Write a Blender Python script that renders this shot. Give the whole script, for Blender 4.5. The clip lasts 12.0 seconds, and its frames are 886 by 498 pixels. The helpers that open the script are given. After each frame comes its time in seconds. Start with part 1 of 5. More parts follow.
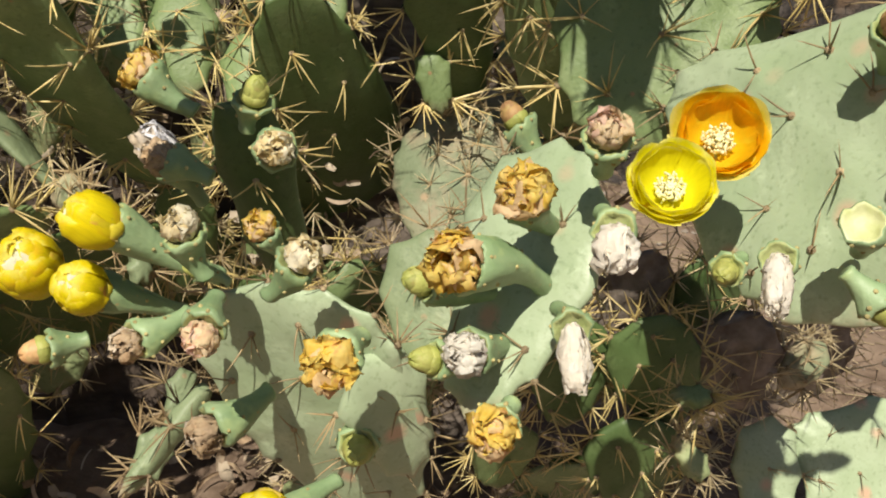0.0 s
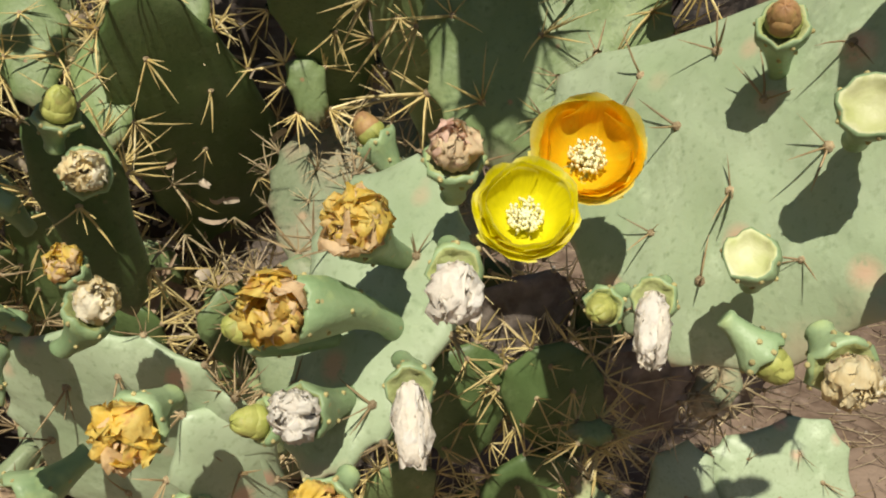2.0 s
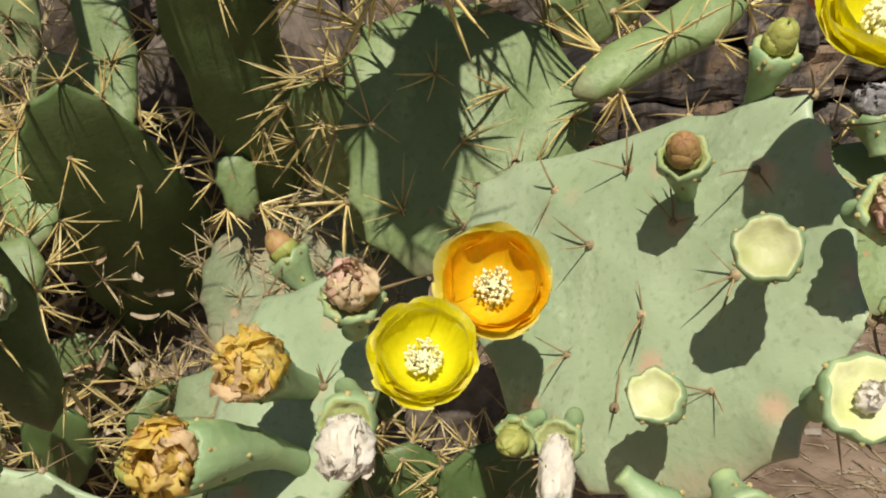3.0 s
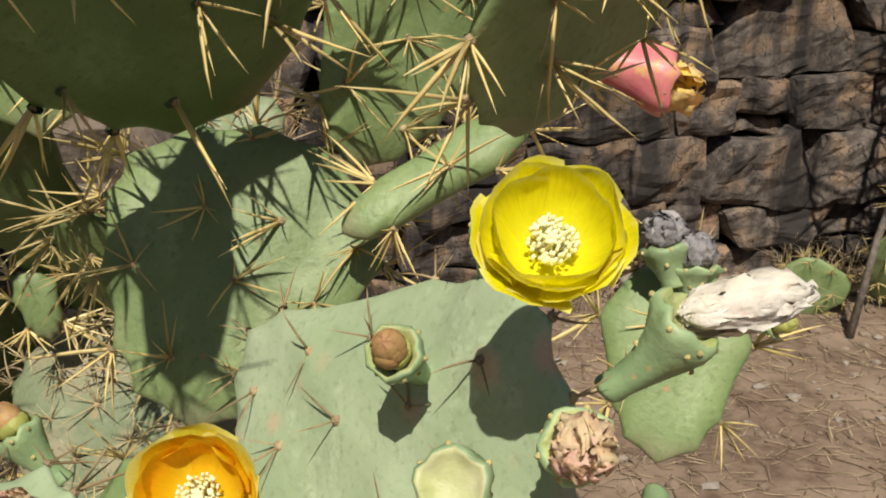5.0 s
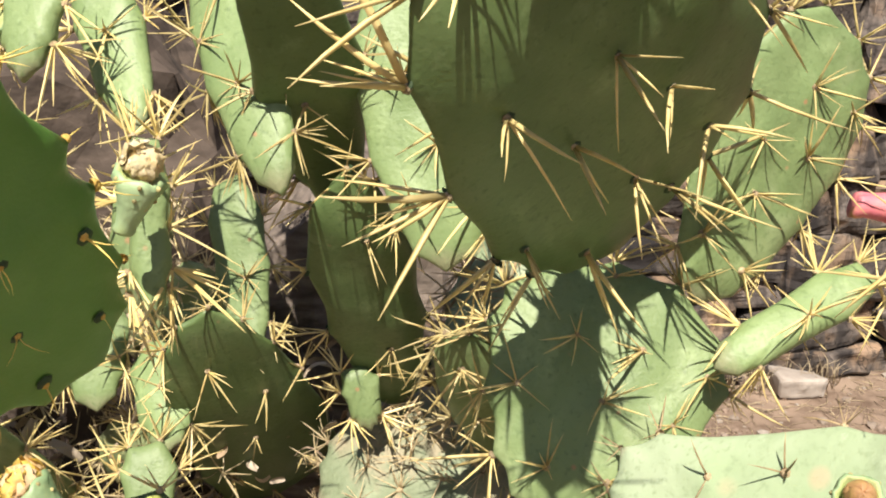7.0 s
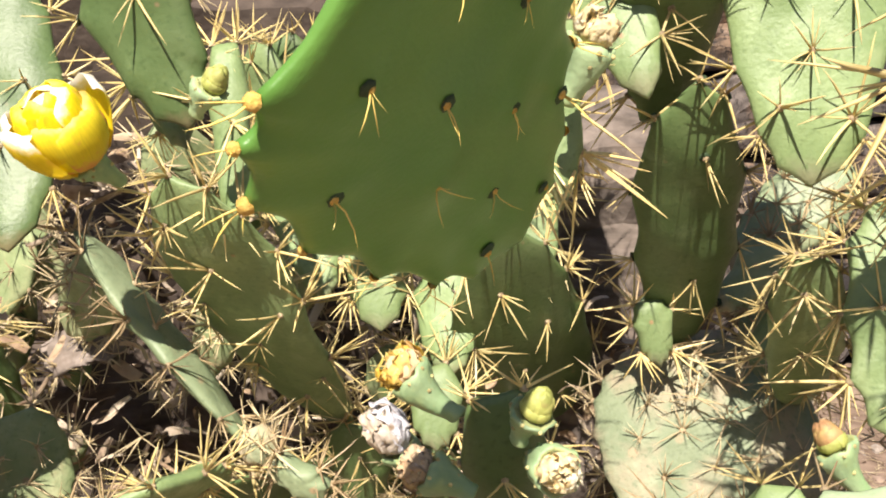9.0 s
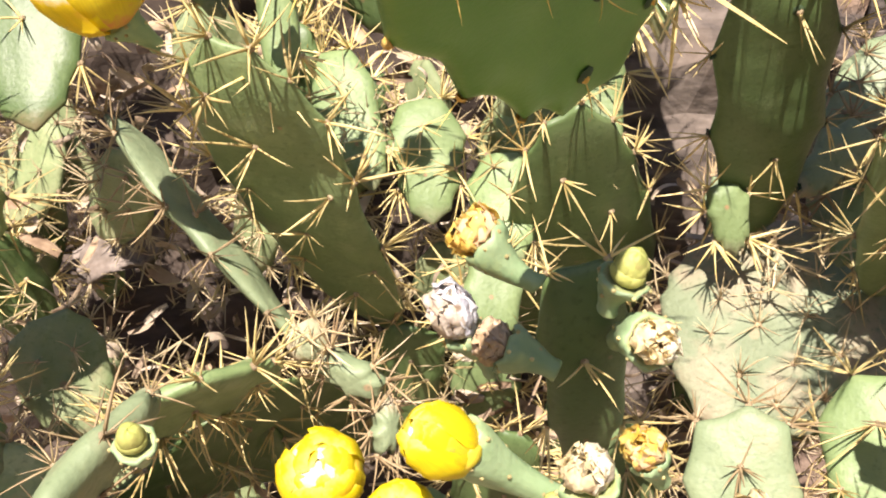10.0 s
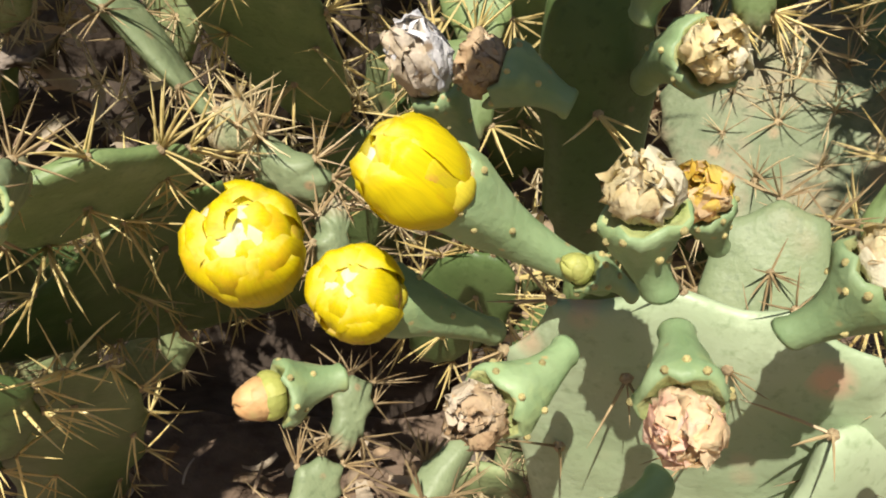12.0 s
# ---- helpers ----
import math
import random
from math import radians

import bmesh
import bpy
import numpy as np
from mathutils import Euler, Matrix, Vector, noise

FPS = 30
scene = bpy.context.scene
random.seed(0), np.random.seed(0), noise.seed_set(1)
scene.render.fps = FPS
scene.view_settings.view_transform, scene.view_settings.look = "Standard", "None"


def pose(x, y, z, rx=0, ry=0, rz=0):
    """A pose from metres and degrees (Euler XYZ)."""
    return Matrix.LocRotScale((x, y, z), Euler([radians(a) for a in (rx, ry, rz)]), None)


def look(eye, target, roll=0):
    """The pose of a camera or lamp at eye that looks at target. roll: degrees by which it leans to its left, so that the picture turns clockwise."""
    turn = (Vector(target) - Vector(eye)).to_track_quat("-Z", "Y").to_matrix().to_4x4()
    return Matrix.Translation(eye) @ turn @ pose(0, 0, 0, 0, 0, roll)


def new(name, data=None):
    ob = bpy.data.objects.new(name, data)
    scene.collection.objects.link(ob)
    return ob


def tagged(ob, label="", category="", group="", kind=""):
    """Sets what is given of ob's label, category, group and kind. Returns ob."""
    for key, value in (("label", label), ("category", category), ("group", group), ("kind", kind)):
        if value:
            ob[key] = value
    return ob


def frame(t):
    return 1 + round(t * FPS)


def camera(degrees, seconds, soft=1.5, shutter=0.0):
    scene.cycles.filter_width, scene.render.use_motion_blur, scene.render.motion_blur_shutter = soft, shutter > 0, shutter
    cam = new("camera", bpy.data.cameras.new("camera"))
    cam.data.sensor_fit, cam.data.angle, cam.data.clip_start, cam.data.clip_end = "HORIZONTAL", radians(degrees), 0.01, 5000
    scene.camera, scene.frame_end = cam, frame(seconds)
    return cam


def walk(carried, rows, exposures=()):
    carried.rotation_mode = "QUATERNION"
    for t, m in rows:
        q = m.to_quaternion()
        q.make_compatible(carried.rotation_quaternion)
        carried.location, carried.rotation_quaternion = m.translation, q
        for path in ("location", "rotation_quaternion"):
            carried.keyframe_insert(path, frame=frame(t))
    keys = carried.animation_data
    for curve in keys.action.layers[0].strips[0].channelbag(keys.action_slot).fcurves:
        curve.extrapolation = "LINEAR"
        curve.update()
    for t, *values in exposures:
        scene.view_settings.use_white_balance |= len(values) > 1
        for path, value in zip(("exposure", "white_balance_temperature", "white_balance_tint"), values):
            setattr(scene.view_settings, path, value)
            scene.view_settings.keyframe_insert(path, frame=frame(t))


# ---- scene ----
EXPOSE = [(0.0, 0.18, 6600, 9), (1.5, 0.06, 6600, 8), (3.0, 0.02, 6600, 8), (5.0, 0.06, 6550, 10), (6.0, 0.16, 6450, 11), (6.5, 0.58, 6450, 12), (7.0, 0.88, 6450, 13), (7.7, 0.9, 6450, 14),
          (9.3, 1.12, 6450, 17), (10.0, 1.2, 6450, 20), (10.5, 1.05, 6450, 18), (11.0, 0.79, 6450, 15), (11.5, 0.54, 6500, 11), (12.0, 0.46, 6550, 9)]
cam = camera(50.0, 12.0, soft=2.0)
PATH = [
    (0, (-0.0003, -0.0205, 1.1351), (0.0095, 0.8934, 0.7291), 0.36),
    (0.5, (0.0164, -0.0060, 1.1368), (0.0448, 0.9097, 0.7359), 0.77),
    (1, (0.0315, 0.0284, 1.1350), (0.0771, 0.9435, 0.7343), 0.86),
    (1.5, (0.0530, 0.0626, 1.1251), (0.1112, 0.9755, 0.7210), 0.95),
    (2, (0.0804, 0.0921, 1.1104), (0.1493, 1.0053, 0.7088), 0.75),
    (2.5, (0.0987, 0.1132, 1.1290), (0.1847, 1.0341, 0.7487), 0.91),
    (3, (0.1275, 0.1256, 1.1545), (0.2279, 1.0559, 0.8017), 0.49),
    (3.2, (0.1377, 0.1255, 1.1595), (0.2447, 1.0570, 0.8119), 0.05),
    (4.8, (0.2796, 0.1987, 1.2112), (0.4254, 1.1263, 0.8674), -0.27),
    (5, (0.2872, 0.2018, 1.2360), (0.4385, 1.1298, 0.8955), -0.34),
    (5.5, (0.2798, 0.1887, 1.2946), (0.4448, 1.1201, 0.9700), -0.10),
    (6, (0.2297, 0.1643, 1.3470), (0.3723, 1.1068, 1.0448), -0.24),
    (6.5, (0.1488, 0.1457, 1.3453), (0.2574, 1.1002, 1.0674), 0.08),
    (7, (0.0186, 0.1402, 1.3331), (0.0887, 1.0979, 1.0540), 0.82),
    (7.5, (-0.0401, 0.1290, 1.3381), (-0.0084, 1.0874, 1.0544), 1.04),
    (7.7, (-0.0616, 0.1255, 1.3383), (-0.0438, 1.0840, 1.0538), 0.91),
    (9.3, (-0.2227, 0.1532, 1.2245), (-0.2839, 1.1072, 0.9313), 0.93),
    (9.5, (-0.2268, 0.1633, 1.2130), (-0.2952, 1.1138, 0.9100), 0.34),
    (10, (-0.2503, 0.1943, 1.1575), (-0.3159, 1.1303, 0.8117), 0.42),
    (10.5, (-0.2659, 0.2333, 1.0982), (-0.3280, 1.1524, 0.7090), 0.87),
    (11, (-0.2645, 0.2668, 1.0513), (-0.3014, 1.1753, 0.6350), 1.60),
    (11.5, (-0.2666, 0.3094, 1.0046), (-0.2862, 1.2054, 0.5609), 1.91),
    (12, (-0.2734, 0.3360, 0.9869), (-0.2766, 1.2308, 0.5403), 1.95),
]
walk(cam, [(t, look(eye, target, roll)) for t, eye, target, roll in PATH], EXPOSE)

# ---- world and sun ----
SUN_WAY = Vector((-0.113, -0.585, 0.803)).normalized()
world = bpy.data.worlds.new("world")
scene.world = world
world.use_nodes = True
wn = world.node_tree.nodes
sky = wn.new("ShaderNodeTexSky")
sky.sky_type = "NISHITA"
sky.sun_disc = False
sky.sun_elevation = math.asin(SUN_WAY.z)
sky.sun_rotation = math.atan2(SUN_WAY.x, SUN_WAY.y)
wn["Background"].inputs["Strength"].default_value = 0.05
world.node_tree.links.new(sky.outputs[0], wn["Background"].inputs["Color"])
sun_data = bpy.data.lights.new("sun", "SUN")
sun_data.energy, sun_data.angle, sun_data.color = 5.0, radians(0.53), (1.0, 0.93, 0.80)
sun = new("sun", sun_data)
sun.matrix_world = look(SUN_WAY * 20, (0, 0, 0))


# ---- materials ----
def mix_nodes(nt, a, b, fac):
    """Mix two colours or sockets by a factor socket."""
    m = nt.nodes.new("ShaderNodeMix")
    m.data_type = "RGBA"
    for slot, v in ((6, a), (7, b)):
        if isinstance(v, tuple):
            m.inputs[slot].default_value = (*v, 1)
        else:
            nt.links.new(v, m.inputs[slot])
    if isinstance(fac, float):
        m.inputs[0].default_value = fac
    else:
        nt.links.new(fac, m.inputs[0])
    return m.outputs[2]


def ramp(nt, fac, lo, hi):
    """0 below lo, 1 above hi."""
    r = nt.nodes.new("ShaderNodeMapRange")
    r.inputs[1].default_value, r.inputs[2].default_value = lo, hi
    nt.links.new(fac, r.inputs[0])
    return r.outputs[0]


def noise_tex(nt, scale, detail=4.0, rough=0.55, coords=None, stretch=None):
    n = nt.nodes.new("ShaderNodeTexNoise")
    n.inputs["Scale"].default_value, n.inputs["Detail"].default_value, n.inputs["Roughness"].default_value = scale, detail, rough
    src = coords
    if src is None:
        src = nt.nodes.new("ShaderNodeTexCoord").outputs["Object"]
    if stretch:
        mp = nt.nodes.new("ShaderNodeMapping")
        mp.inputs["Scale"].default_value = stretch
        nt.links.new(src, mp.inputs[0])
        src = mp.outputs[0]
    nt.links.new(src, n.inputs["Vector"])
    return n.outputs["Fac"]


def material(name, a, b, scale=30.0, rough=0.6, bump=0.2, bump_scale=120.0, c=None, c_scale=9.0, c_at=(0.55, 0.7), spots=None,
             sub=0.0, spec=0.4, thin=0.0, stretch=None, vary=0.25, island=None, cork=None, seams=None, stain_shade=None, cork_to=0.066):
    """Two-scale noise material: a to b by fine noise, c in broad patches, spots as small scars; thin lets light through."""
    m = bpy.data.materials.new(name)
    m.use_nodes = True
    nt = m.node_tree
    p = nt.nodes["Principled BSDF"]
    col = mix_nodes(nt, a, b, ramp(nt, noise_tex(nt, scale, stretch=stretch), 0.35, 0.65))
    if c:
        col = mix_nodes(nt, col, c, ramp(nt, noise_tex(nt, c_scale, 3.0), *c_at))
    if island:
        geo = nt.nodes.new("ShaderNodeNewGeometry")
        col = mix_nodes(nt, col, island, ramp(nt, geo.outputs["Random Per Island"], 0.35, 0.9))
    if spots:
        v = nt.nodes.new("ShaderNodeTexVoronoi")
        v.inputs["Scale"].default_value = spots[1]
        nt.links.new(nt.nodes.new("ShaderNodeTexCoord").outputs["Object"], v.inputs["Vector"])
        near = ramp(nt, v.outputs["Distance"], spots[2], spots[2] * 0.45)
        pick = nt.nodes.new("ShaderNodeSeparateColor")
        nt.links.new(v.outputs["Color"], pick.inputs[0])
        some = ramp(nt, pick.outputs[0], 0.72, 0.74)
        both = nt.nodes.new("ShaderNodeMath")
        both.operation = "MULTIPLY"
        nt.links.new(near, both.inputs[0])
        nt.links.new(some, both.inputs[1])
        col = mix_nodes(nt, col, spots[0], both.outputs[0])
    if seams:
        v = nt.nodes.new("ShaderNodeTexVoronoi")
        v.feature, v.inputs["Scale"].default_value = "DISTANCE_TO_EDGE", 7.0
        warp = nt.nodes.new("ShaderNodeTexNoise")
        warp.inputs["Scale"].default_value = 9.0
        nt.links.new(nt.nodes.new("ShaderNodeTexCoord").outputs["Object"], warp.inputs["Vector"])
        nt.links.new(warp.outputs["Color"], v.inputs["Vector"])
        col = mix_nodes(nt, col, seams, ramp(nt, v.outputs["Distance"], 0.03, 0.008))
    if stain_shade:
        geo = nt.nodes.new("ShaderNodeNewGeometry")
        run = noise_tex(nt, 1.0, 4.0, 0.6, geo.outputs["Position"], (9.0, 9.0, 0.7))
        col = mix_nodes(nt, col, stain_shade, ramp(nt, run, 0.46, 0.58))
    if cork:
        sep = nt.nodes.new("ShaderNodeSeparateXYZ")
        nt.links.new(nt.nodes.new("ShaderNodeTexCoord").outputs["Object"], sep.inputs[0])
        jag = nt.nodes.new("ShaderNodeMath")
        jag.operation, jag.inputs[1].default_value = "MULTIPLY_ADD", 0.07
        nt.links.new(noise_tex(nt, 26, 5.0), jag.inputs[0])
        nt.links.new(sep.outputs["Y"], jag.inputs[2])
        col = mix_nodes(nt, col, cork, ramp(nt, jag.outputs[0], cork_to, cork_to * 0.6))
        col = mix_nodes(nt, col, tuple(min(0.8, v * 1.2 + 0.02) for v in b), ramp(nt, noise_tex(nt, 17, 6.0, 0.7), 0.56, 0.72))
        col = mix_nodes(nt, col, tuple(v * 0.85 for v in a), ramp(nt, noise_tex(nt, 150, 3.0), 0.55, 0.75))
    if vary:
        hsv = nt.nodes.new("ShaderNodeHueSaturation")
        info = nt.nodes.new("ShaderNodeObjectInfo")
        r = nt.nodes.new("ShaderNodeMapRange")
        r.inputs[3].default_value, r.inputs[4].default_value = 1 - vary, 1 + vary
        nt.links.new(info.outputs["Random"], r.inputs[0])
        nt.links.new(r.outputs[0], hsv.inputs["Value"])
        nt.links.new(col, hsv.inputs["Color"])
        col = hsv.outputs[0]
    nt.links.new(col, p.inputs["Base Color"])
    p.inputs["Roughness"].default_value = rough
    p.inputs["Specular IOR Level"].default_value = spec
    if sub:
        p.inputs["Subsurface Weight"].default_value = sub
        p.inputs["Subsurface Radius"].default_value = (0.006, 0.008, 0.003)
        p.inputs["Subsurface Scale"].default_value = 1.0
    if bump:
        bn = nt.nodes.new("ShaderNodeBump")
        bn.inputs["Strength"].default_value, bn.inputs["Distance"].default_value = bump, 0.004
        nt.links.new(noise_tex(nt, bump_scale, 5.0), bn.inputs["Height"])
        nt.links.new(bn.outputs[0], p.inputs["Normal"])
    if thin:
        tr = nt.nodes.new("ShaderNodeBsdfTranslucent")
        nt.links.new(col, tr.inputs[0])
        ms = nt.nodes.new("ShaderNodeMixShader")
        ms.inputs[0].default_value = thin
        nt.links.new(p.outputs[0], ms.inputs[1])
        nt.links.new(tr.outputs[0], ms.inputs[2])
        nt.links.new(ms.outputs[0], nt.nodes["Material Output"].inputs[0])
    return m


def petal_material(name, body, edge, foot, rough=0.5, thin=0.5, blush=None, blush_at=(0.5, 0.68), rim_at=(0.8, 1.0)):
    """A petal: veined from foot to tip, paler towards its edge, with blushes in patches. The petal's UV runs across and along it."""
    m = bpy.data.materials.new(name)
    m.use_nodes = True
    nt = m.node_tree
    p = nt.nodes["Principled BSDF"]
    uv = nt.nodes.new("ShaderNodeUVMap").outputs[0]
    sep = nt.nodes.new("ShaderNodeSeparateXYZ")
    nt.links.new(uv, sep.inputs[0])
    veins = noise_tex(nt, 1.0, 3.0, 0.6, uv, (34.0, 2.2, 1.0))
    deep = tuple(c * 0.86 for c in body)
    col = mix_nodes(nt, body, deep, ramp(nt, veins, 0.45, 0.72))
    col = mix_nodes(nt, foot, col, ramp(nt, sep.outputs["Y"], 0.05, 0.45))
    if blush:
        col = mix_nodes(nt, col, blush, ramp(nt, noise_tex(nt, 42, 4.0), *blush_at))
    wave = nt.nodes.new("ShaderNodeMath")
    wave.operation, wave.inputs[1].default_value = "MULTIPLY_ADD", 0.3
    nt.links.new(noise_tex(nt, 120, 3.0), wave.inputs[0])
    nt.links.new(sep.outputs["Y"], wave.inputs[2])
    col = mix_nodes(nt, col, edge, ramp(nt, wave.outputs[0], rim_at[0] + 0.15, rim_at[1] + 0.15))
    info = nt.nodes.new("ShaderNodeObjectInfo")
    hsv = nt.nodes.new("ShaderNodeHueSaturation")
    r = nt.nodes.new("ShaderNodeMapRange")
    r.inputs[3].default_value, r.inputs[4].default_value = 0.92, 1.06
    nt.links.new(info.outputs["Random"], r.inputs[0])
    nt.links.new(r.outputs[0], hsv.inputs["Value"])
    nt.links.new(col, hsv.inputs["Color"])
    col = hsv.outputs[0]
    nt.links.new(col, p.inputs["Base Color"])
    p.inputs["Roughness"].default_value, p.inputs["Specular IOR Level"].default_value = rough, 0.25
    bn = nt.nodes.new("ShaderNodeBump")
    bn.inputs["Strength"].default_value, bn.inputs["Distance"].default_value = 0.25, 0.002
    nt.links.new(veins, bn.inputs["Height"])
    nt.links.new(bn.outputs[0], p.inputs["Normal"])
    tr = nt.nodes.new("ShaderNodeBsdfTranslucent")
    nt.links.new(col, tr.inputs[0])
    ms = nt.nodes.new("ShaderNodeMixShader")
    ms.inputs[0].default_value = thin
    nt.links.new(p.outputs[0], ms.inputs[1])
    nt.links.new(tr.outputs[0], ms.inputs[2])
    nt.links.new(ms.outputs[0], nt.nodes["Material Output"].inputs[0])
    return m


SKIN = {
    "mature": material("cactus skin", (0.145, 0.21, 0.083), (0.2, 0.268, 0.115), 14, 0.5, 0.25, 180, (0.255, 0.31, 0.157), 10, spots=((0.32, 0.2, 0.1), 38, 0.13), vary=0.14, cork=(0.22, 0.235, 0.13)),
    # Mature skin with a darkened colour, for pads that stand in shade.
    "deep": material("shade-darkened cactus skin", (0.074, 0.123, 0.04), (0.107, 0.16, 0.059), 14, 0.45, 0.15, 220, (0.115, 0.155, 0.065), 9, spots=((0.2, 0.16, 0.08), 38, 0.13), vary=0.08, cork=(0.18, 0.16, 0.08)),
    "open": material("waxy cactus skin", (0.315, 0.40, 0.24), (0.405, 0.485, 0.325), 9, 0.42, 0.2, 110, (0.275, 0.365, 0.205), 7, spots=((0.54, 0.38, 0.26), 26, 0.4), vary=0.06, cork=(0.4, 0.38, 0.25)),
    "young": material("young cactus skin", (0.075, 0.19, 0.03), (0.11, 0.235, 0.045), 10, 0.38, 0.1, 300, (0.09, 0.2, 0.05), 6, vary=0.05),
    "old": material("old cactus skin", (0.2, 0.26, 0.117), (0.29, 0.33, 0.171), 25, 0.65, 0.35, 120, (0.32, 0.28, 0.153), 14, spots=((0.28, 0.2, 0.12), 30, 0.2), vary=0.2, cork=(0.32, 0.25, 0.15)),
    "pale": material("pale corky cactus skin", (0.18, 0.235, 0.128), (0.245, 0.295, 0.167), 12, 0.5, 0.3, 140, (0.29, 0.265, 0.158), 9, spots=((0.36, 0.26, 0.15), 30, 0.18), vary=0.08, cork=(0.38, 0.31, 0.21)),
    "corky": material("corky-topped cactus skin", (0.165, 0.205, 0.115), (0.225, 0.262, 0.16), 12, 0.65, 0.6, 110, (0.29, 0.255, 0.165), 13, (0.46, 0.6), spots=((0.38, 0.28, 0.17), 30, 0.25), vary=0.05, cork=(0.38, 0.315, 0.215), cork_to=0.085),
    "woody": material("woody cactus skin", (0.33, 0.27, 0.17), (0.5, 0.42, 0.28), 40, 0.8, 0.9, 90, (0.24, 0.27, 0.16), 16, (0.46, 0.58), vary=0.15),
    "dead": material("dried cactus skin", (0.12, 0.095, 0.075), (0.25, 0.21, 0.18), 35, 0.85, 0.9, 70, (0.12, 0.09, 0.07), 16, vary=0.2),
}
FRUIT_SKIN = material("fruit skin", (0.2, 0.3, 0.145), (0.31, 0.41, 0.225), 30, 0.48, 0.22, 160, (0.36, 0.45, 0.2), 22, (0.52, 0.66), spots=((0.42, 0.34, 0.16), 120, 0.25), vary=0.15, stretch=(1, 1, 0.35))
FRUIT_RIPE = material("ripe fruit skin", (0.62, 0.16, 0.2), (0.72, 0.25, 0.24), 30, 0.4, 0.15, 200, (0.66, 0.42, 0.15), 35)
CUP_PULP = material("pale cup", (0.52, 0.56, 0.24), (0.66, 0.66, 0.4), 40, 0.5, 0.2, 180)
CROWN = material("green crown", (0.3, 0.36, 0.13), (0.4, 0.42, 0.2), 60, 0.6, 0.4, 180)
SPINE = material("spine", (0.56, 0.43, 0.16), (0.66, 0.55, 0.27), 50, 0.45, 0.0, c=(0.49, 0.35, 0.13), c_scale=30, vary=0.3)
SPINE_HOOK = material("young yellow spine", (0.72, 0.52, 0.1), (0.8, 0.64, 0.22), 50, 0.4, 0.0, vary=0.15)
SPINE_BROWN = material("brown spine", (0.27, 0.19, 0.1), (0.42, 0.32, 0.18), 50, 0.5, 0.0, c=(0.2, 0.13, 0.07), c_scale=30, vary=0.3)
SPINE_PALE = material("dry spine", (0.46, 0.36, 0.2), (0.58, 0.48, 0.3), 50, 0.55, 0.0, vary=0.3)
AREOLE = material("areole felt", (0.26, 0.19, 0.11), (0.42, 0.33, 0.2), 300, 0.95, 0.6, 400, vary=0.3)
AREOLE_BASE = material("dark areole base", (0.03, 0.055, 0.025), (0.05, 0.08, 0.035), 300, 0.8, 0.3, 300, vary=0.2)
FRUIT_DOT = material("fruit areole felt", (0.36, 0.31, 0.13), (0.5, 0.43, 0.2), 300, 0.95, 0.6, 400, vary=0.35)
AREOLE_YELLOW = material("yellow areole felt", (0.55, 0.33, 0.06), (0.66, 0.45, 0.12), 300, 0.9, 0.6, 400, vary=0.2)
